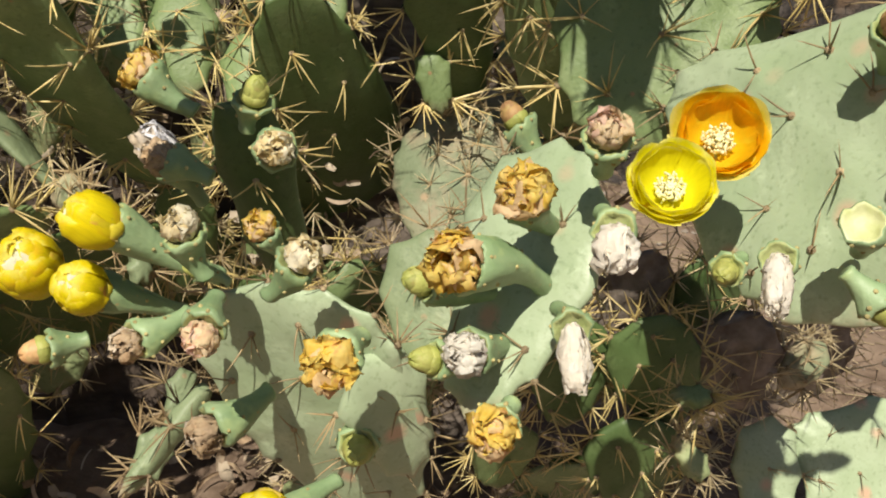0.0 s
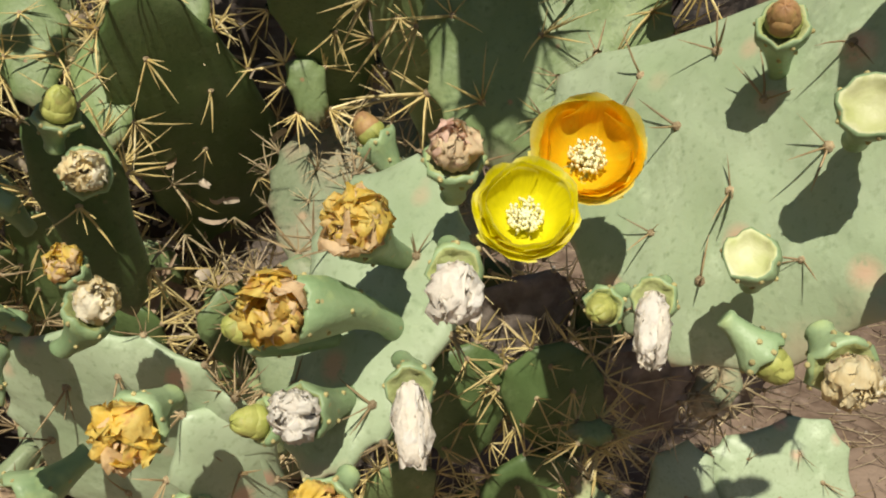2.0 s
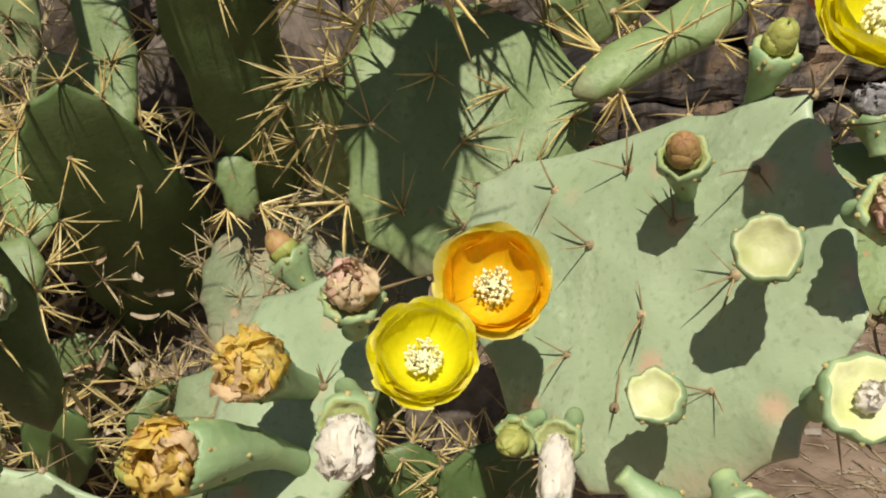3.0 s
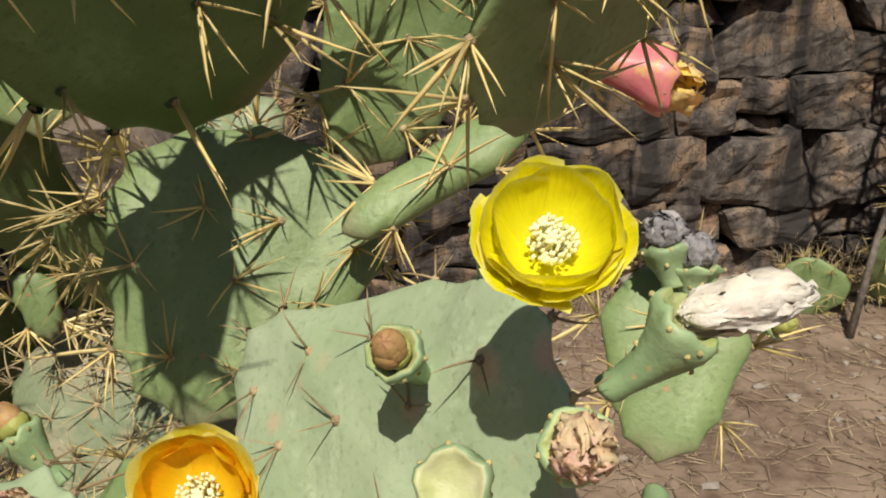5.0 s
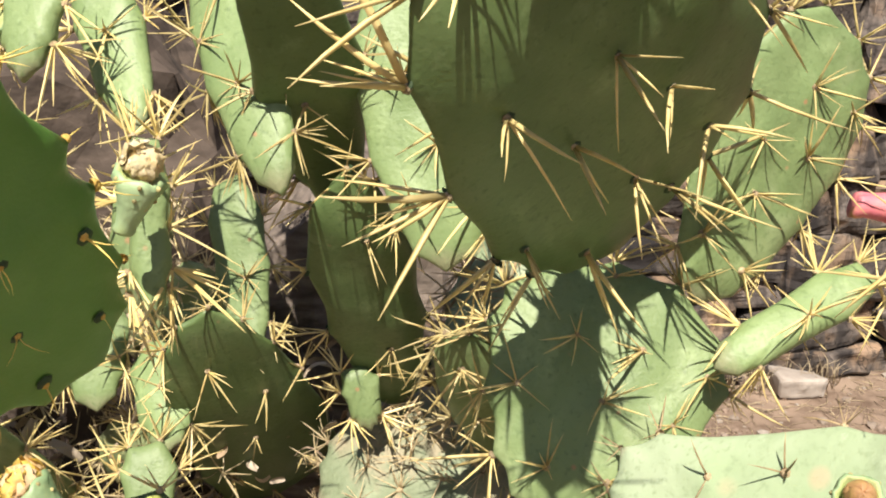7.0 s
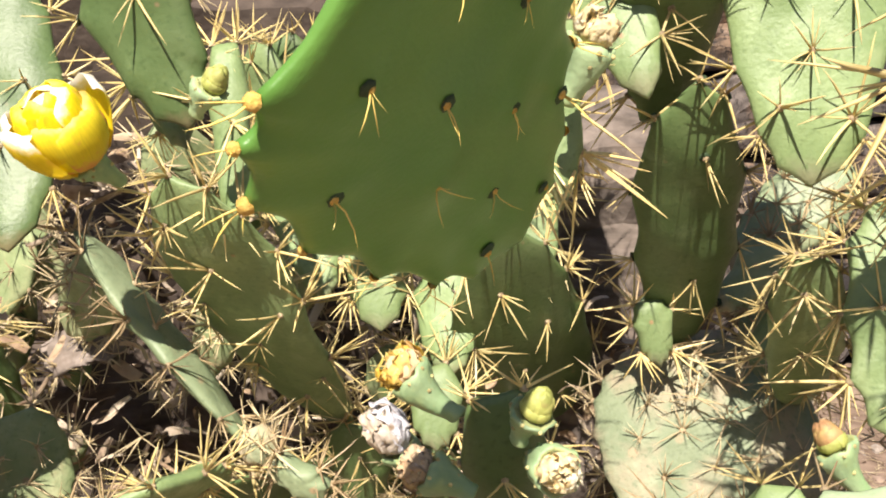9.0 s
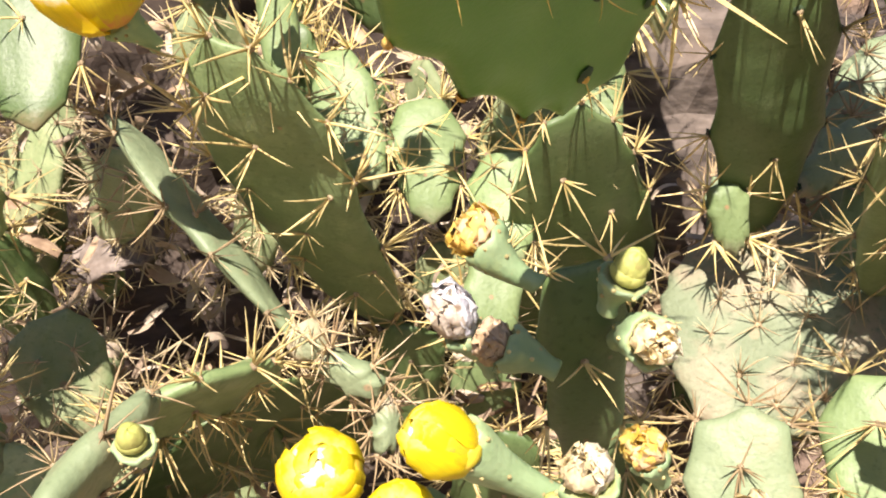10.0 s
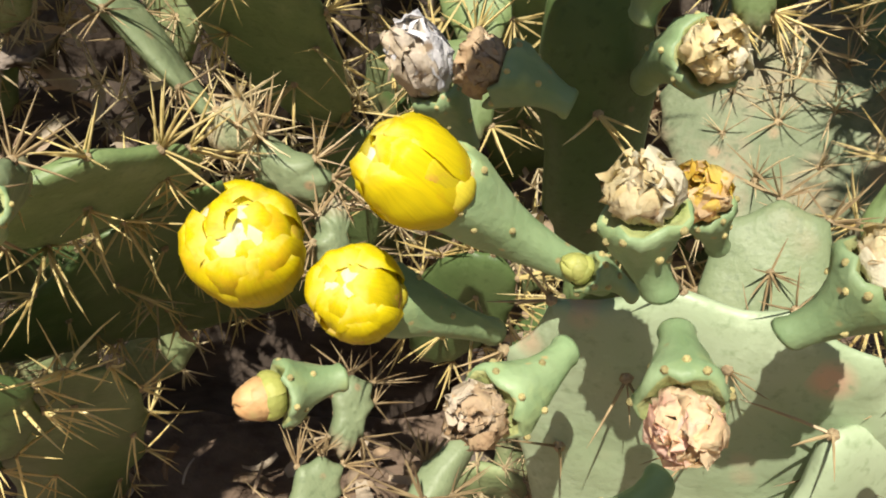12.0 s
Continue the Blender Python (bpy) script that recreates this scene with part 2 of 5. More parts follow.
PETAL = {
    "yellow": petal_material("yellow petal", (0.93, 0.86, 0.012), (0.94, 0.9, 0.3), (0.9, 0.84, 0.03), 0.45, 0.32, rim_at=(0.88, 1.08)),
    "orange": petal_material("orange petal", (0.97, 0.6, 0.01), (0.95, 0.74, 0.06), (0.93, 0.62, 0.02), 0.45, 0.35, (0.95, 0.72, 0.03), rim_at=(0.9, 1.1)),
    "orange_outer": petal_material("pale outer petal", (0.84, 0.72, 0.06), (0.86, 0.8, 0.25), (0.6, 0.6, 0.2), 0.5, 0.35, (0.78, 0.5, 0.12)),
    "closed": petal_material("closed yellow petal", (0.91, 0.77, 0.012), (0.93, 0.88, 0.22), (0.83, 0.62, 0.05), 0.4, 0.4, (0.84, 0.54, 0.03), (0.54, 0.74), rim_at=(0.84, 1.02)),
    "blushed": petal_material("blushed outer petal", (0.86, 0.72, 0.03), (0.86, 0.6, 0.2), (0.74, 0.5, 0.1), 0.45, 0.35, (0.82, 0.38, 0.12), (0.48, 0.64)),
    "ruffle": petal_material("white-edged yellow petal", (0.9, 0.7, 0.02), (0.94, 0.92, 0.85), (0.84, 0.62, 0.05), 0.45, 0.35, (0.88, 0.55, 0.06), (0.54, 0.72), rim_at=(0.68, 0.85)),
    "heart": petal_material("pale inner petal", (0.88, 0.82, 0.2), (0.92, 0.9, 0.75), (0.86, 0.76, 0.1), 0.45, 0.4, rim_at=(0.45, 0.85)),
    "bud": material("brown bud scale", (0.3, 0.16, 0.08), (0.42, 0.27, 0.1), 60, 0.55, 0.3, 200, (0.36, 0.34, 0.1), 30, vary=0.2),
    "bud_green": material("green bud scale", (0.3, 0.33, 0.08), (0.4, 0.4, 0.12), 60, 0.55, 0.3, 200, (0.36, 0.26, 0.1), 30, vary=0.2),
    "bud_pink": material("pink bud scale", (0.55, 0.3, 0.13), (0.62, 0.42, 0.2), 60, 0.5, 0.3, 200, (0.4, 0.36, 0.12), 30, vary=0.1),
    "withered_orange": material("withered orange petal", (0.86, 0.58, 0.08), (0.9, 0.74, 0.22), 70, 0.6, 0.5, 200, (0.76, 0.4, 0.15), 60, (0.56, 0.7), thin=0.4, vary=0.1, island=(0.88, 0.66, 0.4)),
    "withered_pink": material("withered pink petal", (0.8, 0.6, 0.36), (0.87, 0.75, 0.5), 70, 0.65, 0.5, 200, (0.74, 0.42, 0.3), 60, (0.54, 0.68), thin=0.35, vary=0.1, island=(0.86, 0.58, 0.47)),
    "withered_tan": material("withered tan petal", (0.78, 0.62, 0.32), (0.86, 0.77, 0.5), 70, 0.7, 0.5, 200, (0.56, 0.34, 0.17), 60, (0.58, 0.72), thin=0.35, vary=0.1, island=(0.87, 0.81, 0.63)),
    "withered_brown": material("withered brown petal", (0.32, 0.21, 0.12), (0.46, 0.34, 0.2), 70, 0.8, 0.7, 200, (0.2, 0.13, 0.08), 60, vary=0.2, island=(0.5, 0.42, 0.32)),
    "withered_white": material("withered white petal", (0.78, 0.73, 0.64), (0.87, 0.84, 0.78), 70, 0.7, 0.5, 200, (0.68, 0.5, 0.4), 60, (0.58, 0.72), thin=0.3, vary=0.06, island=(0.85, 0.78, 0.66)),
    "withered_grey": material("withered grey petal", (0.14, 0.13, 0.14), (0.3, 0.29, 0.3), 70, 0.85, 0.7, 200, (0.1, 0.08, 0.07), 60, vary=0.1, island=(0.38, 0.36, 0.36)),
    "papery": material("papery grey petal", (0.6, 0.59, 0.64), (0.8, 0.79, 0.82), 70, 0.75, 0.5, 200, (0.3, 0.22, 0.15), 45, (0.58, 0.66), thin=0.1, vary=0.06, island=(0.56, 0.46, 0.34)),
}
STAMEN = material("cream stamen", (0.85, 0.8, 0.45), (0.9, 0.87, 0.62), 200, 0.6, 0.0, vary=0.0)
STIGMA = material("pale stigma", (0.75, 0.78, 0.45), (0.82, 0.84, 0.55), 200, 0.5, 0.0, vary=0.0)
SOIL = material("dry soil", (0.12, 0.08, 0.055), (0.23, 0.165, 0.12), 22, 0.95, 1.0, 70, (0.28, 0.205, 0.15), 3.2, (0.45, 0.62), vary=0.0)
ROCK = material("brown rock", (0.045, 0.033, 0.025), (0.1, 0.075, 0.058), 14, 0.9, 1.0, 45, (0.05, 0.036, 0.028), 5, stretch=(1, 1, 3), vary=0.15)
# Dark upright streaks put both stains and tree-shadow bands into the stone colour.
STONE = material("wall stone", (0.048, 0.04, 0.035), (0.13, 0.108, 0.093), 30, 0.92, 1.0, 55, (0.23, 0.155, 0.1), 5.0, (0.51, 0.64), vary=0.42, seams=(0.02, 0.016, 0.014), stain_shade=(0.026, 0.022, 0.021))
ROCK_PALE = material("grey-brown rock", (0.085, 0.068, 0.055), (0.19, 0.155, 0.128), 16, 0.9, 1.0, 45, (0.15, 0.115, 0.09), 6, stretch=(1, 1, 4), vary=0.1)
MORTAR = material("dark wall core", (0.05, 0.04, 0.035), (0.09, 0.07, 0.06), 20, 1.0, 0.8, 60, vary=0.0)
STRAW = material("straw", (0.34, 0.26, 0.15), (0.58, 0.48, 0.31), 30, 0.7, 0.0, vary=0.2, island=(0.26, 0.19, 0.13))
TWIG = material("grey twig", (0.10, 0.085, 0.07), (0.2, 0.175, 0.15), 60, 0.85, 0.5, 120, vary=0.2)


# ---- building helpers ----
PLACE = {}


def put(ob, parent, m):
    """Parent ob and stand it at the world pose m."""
    if parent is not None:
        ob.parent = parent
        ob.matrix_basis = PLACE[parent].inverted() @ m
    else:
        ob.matrix_basis = m
    PLACE[ob] = m
    return ob


def mesh_of(name, verts, faces, mats, which=None, smooth=True):
    me = bpy.data.meshes.new(name)
    me.from_pydata([tuple(v) for v in verts], [], faces)
    for m in mats:
        me.materials.append(m)
    if which is not None:
        me.polygons.foreach_set("material_index", which)
    me.polygons.foreach_set("use_smooth", [smooth] * len(faces))
    me.update()
    return me


def axes_pose(origin, y_axis, z_axis):
    """A pose whose y runs along y_axis and whose z is as near z_axis as can be."""
    y = Vector(y_axis).normalized()
    z = Vector(z_axis)
    z = (z - y * z.dot(y)).normalized()
    x = y.cross(z)
    m = Matrix((x, y, z)).transposed().to_4x4()
    m.translation = Vector(origin)
    return m


def up_pose(origin, z_axis, spin=0.0):
    z = Vector(z_axis).normalized()
    q = z.to_track_quat("Z", "Y")
    m = q.to_matrix().to_4x4() @ Matrix.Rotation(spin, 4, "Z")
    m.translation = Vector(origin)
    return m


def tube(path, radii, sides=5):
    """Verts and faces of a tube along a path of Vectors."""
    verts, faces = [], []
    for i, p in enumerate(path):
        d = (path[min(i + 1, len(path) - 1)] - path[max(i - 1, 0)]).normalized()
        a = d.orthogonal().normalized()
        b = d.cross(a)
        for k in range(sides):
            t = 2 * math.pi * k / sides
            verts.append(p + (a * math.cos(t) + b * math.sin(t)) * radii[i])
    for i in range(len(path) - 1):
        for k in range(sides):
            j = (k + 1) % sides
            faces.append((i * sides + k, i * sides + j, (i + 1) * sides + j, (i + 1) * sides + k))
    faces.append(tuple(range(sides))[::-1])
    faces.append(tuple((len(path) - 1) * sides + k for k in range(sides)))
    return verts, faces


def join(lists):
    """Join (verts, faces, material index) triples."""
    verts, faces, which = [], [], []
    for v, f, w in lists:
        n = len(verts)
        verts += v
        faces += [tuple(i + n for i in q) for q in f]
        which += [w] * len(f)
    return verts, faces, which


# ---- spines ----
def spine_shape(rng, length, bow=0.06):
    """Verts and faces of one tapering, slightly bowed, flattened spine along +z."""
    side = Vector((rng.gauss(0, 1), rng.gauss(0, 1), 0)) * length * bow
    path = [Vector((0, 0, length * s)) + side * (s * s) for s in (0.0, 0.35, 0.7, 1.0)]
    thick = 0.0006 + 0.0135 * length
    verts, faces = tube(path, [thick, thick * 0.95, thick * 0.66, thick * 0.1], 4)
    return [Vector((v.x * 1.15, v.y * 0.8, v.z)) for v in verts], faces


def felt_shape(r):
    verts = [Vector((r * w * math.cos(k * math.pi / 3), r * w * math.sin(k * math.pi / 3), r * h)) for h, w in ((-0.3, 1.0), (0.35, 0.85), (0.75, 0.4)) for k in range(6)]
    faces = [(i * 6 + k, i * 6 + (k + 1) % 6, i * 6 + 6 + (k + 1) % 6, i * 6 + 6 + k) for i in range(2) for k in range(6)] + [(12, 13, 14, 15, 16, 17)]
    return verts, faces


rng = random.Random(11)
FELT = {"young": felt_shape(0.0034), "open": felt_shape(0.0038)}
# kind: least and most spines, shortest and longest, spread, droop
HABIT = {"mature": (6, 9, 0.024, 0.07, 1.3, 0.04), "open": (2, 4, 0.018, 0.04, 1.35, 0.1), "young": (1, 3, 0.009, 0.026, 0.9, 0.6), "old": (6, 9, 0.02, 0.048, 1.25, 0.1), "deep": (3, 5, 0.026, 0.062, 1.1, 0.25), "pale": (6, 9, 0.026, 0.055, 1.3, 0.0), "woody": (7, 10, 0.02, 0.05, 1.3, 0.0), "corky": (8, 12, 0.02, 0.05, 1.35, 0.0), "dead": (3, 6, 0.02, 0.05, 1.3, 0.0)}
SPINE_OF = {"open": SPINE_BROWN, "corky": SPINE_PALE, "pale": SPINE_BROWN, "old": SPINE_PALE, "woody": SPINE_PALE, "dead": SPINE_PALE}
SPINES = {m: [mesh_of("spine", *spine_shape(rng, 0.05), [m]) for _ in range(8)] for m in (SPINE, SPINE_BROWN, SPINE_PALE)}
HOOKS = [mesh_of("spine", *spine_shape(rng, 0.05, 0.3), [SPINE_HOOK]) for _ in range(6)]


def areole_mesh(kind):
    """A felt cushion; on young skin a yellow one that sits on a wider dark disc."""
    v, f = FELT.get(kind, felt_shape(0.0042))
    if kind not in ("young", "deep"):
        return mesh_of("areole", v, f, [AREOLE])
    base_disc, pf = felt_shape(0.0062)
    base_disc = [Vector((q.x - 0.002, q.y, q.z * 0.3)) for q in base_disc]
    v, f, w = join([(v, f, 0), (base_disc, pf, 1)])
    return mesh_of("areole", v, f, [AREOLE_YELLOW if kind == "young" else AREOLE, AREOLE_BASE], w)


AREOLES = {k: areole_mesh(k) for k in HABIT}
AREOLES["rim"] = mesh_of("areole", *felt_shape(0.0046), [AREOLE_YELLOW])
NOTCH = {"mature": 0.085, "open": 0.15, "young": 0.17, "old": 0.1, "deep": 0.1, "pale": 0.13, "corky": 0.12, "woody": 0.1, "dead": 0.12}
MOUND = {"mature": 0.0032, "open": 0.0025, "young": 0.0036, "old": 0.004, "deep": 0.003, "pale": 0.004, "corky": 0.004, "woody": 0.004, "dead": 0.003}
RIM_MORE = {"mature": 2, "deep": 2, "pale": 2, "old": 1, "open": 1}


# ---- pads ----
def plant(label):
    ob = new("prickly_pear")
    ob.empty_display_size = 0.1
    tagged(ob, label, "cactus", "prickly pears on the slope")
    put(ob, None, Matrix.Identity(4))
    return ob


def pad(owner, base, tip, face, width, kind, each=False, square=0.9, thick=0.026, bend=0.0, step=0.062, long=1.0, blunt=0.0, label="", notch=None, slant=0.0):
    """A flat obovate stem segment from base to tip: scalloped between the areoles of its rim, with a low mound under each areole of its faces."""
    rng = random.Random(round(base[0] * 1e4 + tip[1] * 1e5 + width * 1e3))
    base, tip = Vector(base), Vector(tip)
    length, half = (tip - base).length, width / 2
    rings = 15 if each else 9
    phase = rng.uniform(0, 6)
    lean = rng.uniform(-0.08, 0.08)
    dip = (NOTCH[kind] if notch is None else notch) * step
    around = 2.0 * (length + 0.7 * width)
    count = max(6, int(around * 0.78 / (step * 0.95)))
    marks = [math.pi * (0.2 + 1.6 * (i + 0.5 + rng.uniform(-0.2, 0.2)) / count) for i in range(count)]
    stops = [0.0, marks[0] * 0.6] + marks + [2 * math.pi - (2 * math.pi - marks[-1]) * 0.6, 2 * math.pi]

    def rim(t):
        ct, st = math.cos(t), math.sin(t)
        v = 0.5 - 0.5 * math.copysign(abs(ct) ** (square if ct < 0 else 1.0), ct)
        bx = half * math.copysign(abs(st) ** square, st) * (0.66 + blunt + (0.46 - blunt) * v ** 0.7)
        wob = 1 + 0.025 * math.sin(3 * t + phase) + 0.015 * math.sin(5 * t - phase)
        p = Vector((bx * wob + lean * width * v * math.sin(t) ** 2, length * v * (1 + 0.012 * math.sin(4 * t + phase)), 0))
        k = max(0, min(len(stops) - 2, int(np.searchsorted(stops, t, side="right")) - 1))
        f = (t - stops[k]) / (stops[k + 1] - stops[k])
        p.y += slant * p.x * v
        inward = Vector((0, length * 0.56, 0)) - p
        return p + inward.normalized() * dip * (1 - abs(2 * f - 1) ** 1.7)

    centre = Vector((0, length * 0.56, 0))
    each_gap = 6 if each else 4
    turns = [stops[i] + (stops[i + 1] - stops[i]) * k / each_gap for i in range(len(stops) - 1) for k in range(each_gap)]
    edge = [rim(t) for t in turns]
    segs = len(edge)
    polar = sorted((math.atan2((e - centre).y, (e - centre).x), (e - centre).length) for e in edge)
    angles, reach = [a for a, _ in polar], [r for _, r in polar]
    seed = Vector((rng.uniform(-9, 9), rng.uniform(-9, 9), rng.uniform(-9, 9)))
    k1, k2 = bend + rng.uniform(-0.7, 0.7), rng.uniform(-0.5, 0.5)

    def sag(x, y):
        return k1 * x * x + k2 * (y - centre.y) ** 2 + 0.007 * noise.noise(Vector((x * 9, y * 9, 0)) + seed)

    def swell(rho):
        return thick * 0.5 * max(0.0, 1 - rho ** 4.0) ** 0.5

    def out_at(x, y):
        d = Vector((x, y, 0)) - centre
        return d.length / max(1e-4, float(np.interp(math.atan2(d.y, d.x), angles, reach, period=2 * math.pi)))

    # areoles in a slanting lattice on both faces
    lattice = {1: [], -1: []}
    for side in (1, -1):
        for r in range(1, int(length / step) + 1):
            for c in range(-4, 5):
                x = (c + 0.5 * (r % 2)) * step * 1.12 + rng.uniform(-0.14, 0.14) * step
                y = r * step * 0.98 + rng.uniform(-0.14, 0.14) * step
                if out_at(x, y) < 0.86:
                    lattice[side].append((x, y))

    def mound(x, y, side):
        h = 0.0
        for ax, ay in lattice[side]:
            q = ((x - ax) ** 2 + ((y - ay) * (0.62 if y < ay else 1.0)) ** 2) / (step * 0.2) ** 2
            if q < 9:
                h += math.exp(-0.5 * q)
        return MOUND[kind] * h

    verts, faces = [], []
    index = {}
    for side in (1, -1):
        for i in range(rings + 1):
            rho = math.sin(i / rings * math.pi / 2)
            if i == rings and side == -1:
                for k in range(segs):
                    index[side, i, k] = index[1, i, k]
                continue
            for k in range(1 if i == 0 else segs):
                p = centre + (edge[k] - centre) * rho
                dent = 0.0016 * noise.noise(p * 34 + seed) + 0.0018 * noise.noise(p * 16 - seed) + mound(p.x, p.y, side) * (1 - rho ** 6)
                if kind == "dead":
                    dent += 0.016 * noise.noise(p * 15 + seed) - 0.01 * abs(noise.noise(p * 34 - seed))
                    p = p + Vector((noise.noise(p * 22 + seed), noise.noise(p * 22 - seed), 0)) * 0.014 * rho
                index[side, i, k] = len(verts)
                verts.append(Vector((p.x, p.y, side * (swell(rho) + dent) + sag(p.x, p.y))))
        for i in range(rings):
            for k in range(segs):
                j = (k + 1) % segs
                if i == 0:
                    q = (index[side, 0, 0], index[side, 1, k], index[side, 1, j])
                else:
                    q = (index[side, i, k], index[side, i + 1, k], index[side, i + 1, j], index[side, i, j])
                faces.append(q if side == -1 else q[::-1])
    me = mesh_of("pad", verts, faces, [SKIN[kind]])
    m = axes_pose(base, tip - base, face)
    ob = put(new("pad", me), owner, m)
    if label:
        tagged(ob, label)
    spots = []
    for side in (1, -1):
        for x, y in lattice[side]:
            d, rho = Vector((x, y, 0)) - centre, out_at(x, y)
            n = Vector((d.x * 0.18 * rho * rho / half, d.y * 0.18 * rho * rho / length, side)).normalized()
            spots.append((Vector((x, y, side * (swell(rho) + MOUND[kind] * 0.9) + sag(x, y))), n, False))
    for t in marks:
        e = rim(t)
        out = (e - centre).normalized()
        spots.append((Vector((e.x, e.y, sag(e.x, e.y))), (out + Vector((0, 0, rng.uniform(-0.3, 0.3)))).normalized(), True))
    few, many, lo, hi, spread, droop = HABIT[kind]
    lists = []
    down = (m.to_3x3().inverted() @ Vector((0, 0, -1))) * droop
    for p, n, on_rim in spots:
        s = rng.uniform(0.75, 1.2)
        local = up_pose(p, n, rng.uniform(0, 6.28))
        if each:
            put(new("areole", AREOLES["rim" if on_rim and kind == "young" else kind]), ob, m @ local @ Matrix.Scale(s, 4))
        else:
            v, f = FELT.get(kind, felt_shape(0.0042))
            lists.append(([local @ q for q in v], f, 0))
        for i in range(rng.randint(few, many) + (RIM_MORE.get(kind, 0) if on_rim else 0)):
            az, tilt = rng.uniform(0, 6.283), spread * math.sqrt(rng.random())
            ln = (rng.uniform(0.5 * lo + 0.5 * hi, hi) if i < 2 else rng.uniform(lo, 0.4 * lo + 0.6 * hi)) * s * long * (1.12 if on_rim else 1.0)
            d = local.to_3x3() @ Vector((math.sin(tilt) * math.cos(az), math.sin(tilt) * math.sin(az), math.cos(tilt)))
            d = (d + down).normalized()
            if d.dot(n) < 0.12:
                d = (d + n * 0.35).normalized()
            stand = up_pose(p, d, rng.uniform(0, 6.28))
            if each:
                put(new("spine", rng.choice(HOOKS if kind == "young" else SPINES[SPINE_OF.get(kind, SPINE)])), ob, m @ stand @ Matrix.Scale(ln / 0.05, 4))
            else:
                v, f = spine_shape(rng, ln)
                lists.append(([stand @ q for q in v], f, 1))
    if lists:
        v, f, w = join(lists)
        tagged(put(new("spine_tuft", mesh_of("spine_tuft", v, f, [AREOLE_YELLOW if kind == "young" else AREOLE, SPINE_OF.get(kind, SPINE)], w, smooth=False)), ob, m), kind="stuff")
    return ob


# ---- fruits and flowers ----
FRUIT_PROFILE = [(0.0, 0.4), (0.05, 0.44), (0.14, 0.40), (0.3, 0.46), (0.48, 0.57), (0.66, 0.73), (0.8, 0.9), (0.91, 1.0), (0.98, 0.97), (1.0, 0.88)]


def fruit_mesh(length, r, rng, skin, inner):
    """A club-shaped fruit along +z with a sunken, scalloped crown; also gives a function for places on its skin."""
    sink = [(0.975, 0.74), (0.945, 0.62), (0.92, 0.42), (0.91, 0.0)]
    sides = 20
    bow = Vector((rng.uniform(-0.09, 0.09), rng.uniform(-0.09, 0.09), 0)) * length
    ph = rng.uniform(0, 6)

    def on(s, w, a, crown=0.0):
        knob = 1 + (0.06 * math.sin(5 * a + ph + s * 6) + 0.045 * math.sin(8 * a - s * 11)) * min(1, max(0, (s - 0.2) * 3))
        c = bow * math.sin(s * math.pi)
        return Vector((c.x + r * w * knob * math.cos(a), c.y + r * w * knob * math.sin(a), s * length + crown))

    verts, faces, which = [], [], []
    for n, (s, w) in enumerate(FRUIT_PROFILE + sink):
        for k in range(sides):
            a = 2 * math.pi * k / sides
            verts.append(on(s, w, a, (0.09 * r * math.cos(6 * a + ph) + 0.05 * r * math.cos(11 * a)) if 7 <= n <= 10 else 0))
    total = len(FRUIT_PROFILE) + len(sink)
    for i in range(total - 1):
        for k in range(sides):
            j = (k + 1) % sides
            faces.append((i * sides + k, i * sides + j, (i + 1) * sides + j, (i + 1) * sides + k))
            which.append(1 if i >= len(FRUIT_PROFILE) - 1 else 0)
    faces.append(tuple(range(sides))[::-1])
    which.append(0)
    widths = ([s for s, _ in FRUIT_PROFILE], [w for _, w in FRUIT_PROFILE])
    return mesh_of("fruit", verts, faces, [skin, inner], which), lambda s, a: on(s, float(np.interp(s, *widths)), a)


def petal_mesh(rng, height, radius, arc, mouth, flare, mat, crumple=0.0, rows=9, cols=9):
    """A petal as a strip of the cup that the flower forms: it rises from the axis, widens and closes again by mouth."""
    seed = Vector((rng.uniform(-9, 9), rng.uniform(-9, 9), 0))
    verts, faces = [], []
    for i in range(rows):
        s = i / (rows - 1)
        open_r = radius * (s ** 0.6)
        closed_r = radius * max(0.0, math.sin((s * 0.95 + 0.05) * math.pi)) ** 0.75
        r = open_r * (1 - mouth) + closed_r * mouth + flare * s ** 4
        z = height * (s ** 1.25 if mouth < 0.5 else (1 - math.cos(s * math.pi)) / 2)
        wide = math.sin(math.pi * (0.12 + (0.62 if mouth > 0.5 else 0.52) * s ** 0.85)) ** 0.7
        for k in range(cols):
            u = k / (cols - 1) - 0.5
            a = u * arc * wide
            tip = -(0.1 if mouth > 0.4 else 0.17) * height * (2 * abs(u)) ** 2.6 * s ** 3 + 0.02 * height * s ** 6 * max(0.0, 1 - abs(u) * 6)
            p = Vector((r * math.cos(a), r * math.sin(a), z + tip))
            wave = (0.07 + 0.05 * (mouth < 0.5)) * radius * noise.noise(p * 60 + seed) * s ** 1.5
            p += Vector((wave, wave * 0.5, wave))
            if crumple:
                q = p * 95 + seed
                p += Vector((noise.noise(q), noise.noise(q + Vector((7, 3, 1))), noise.noise(q + Vector((1, 8, 4))))) * crumple * (0.3 + s)
            verts.append(p)
    for i in range(rows - 1):
        for k in range(cols - 1):
            a = i * cols + k
            faces.append((a, a + 1, a + cols + 1, a + cols))
    me = mesh_of("petal", verts, faces, [mat])
    layer = me.uv_layers.new(name="along")
    for loop in me.loops:
        i, k = divmod(loop.vertex_index, cols)
        layer.data[loop.index].uv = (k / (cols - 1), i / (rows - 1) - 0.12 * (1 - abs(2 * k / (cols - 1) - 1)) + 0.06)
    return me


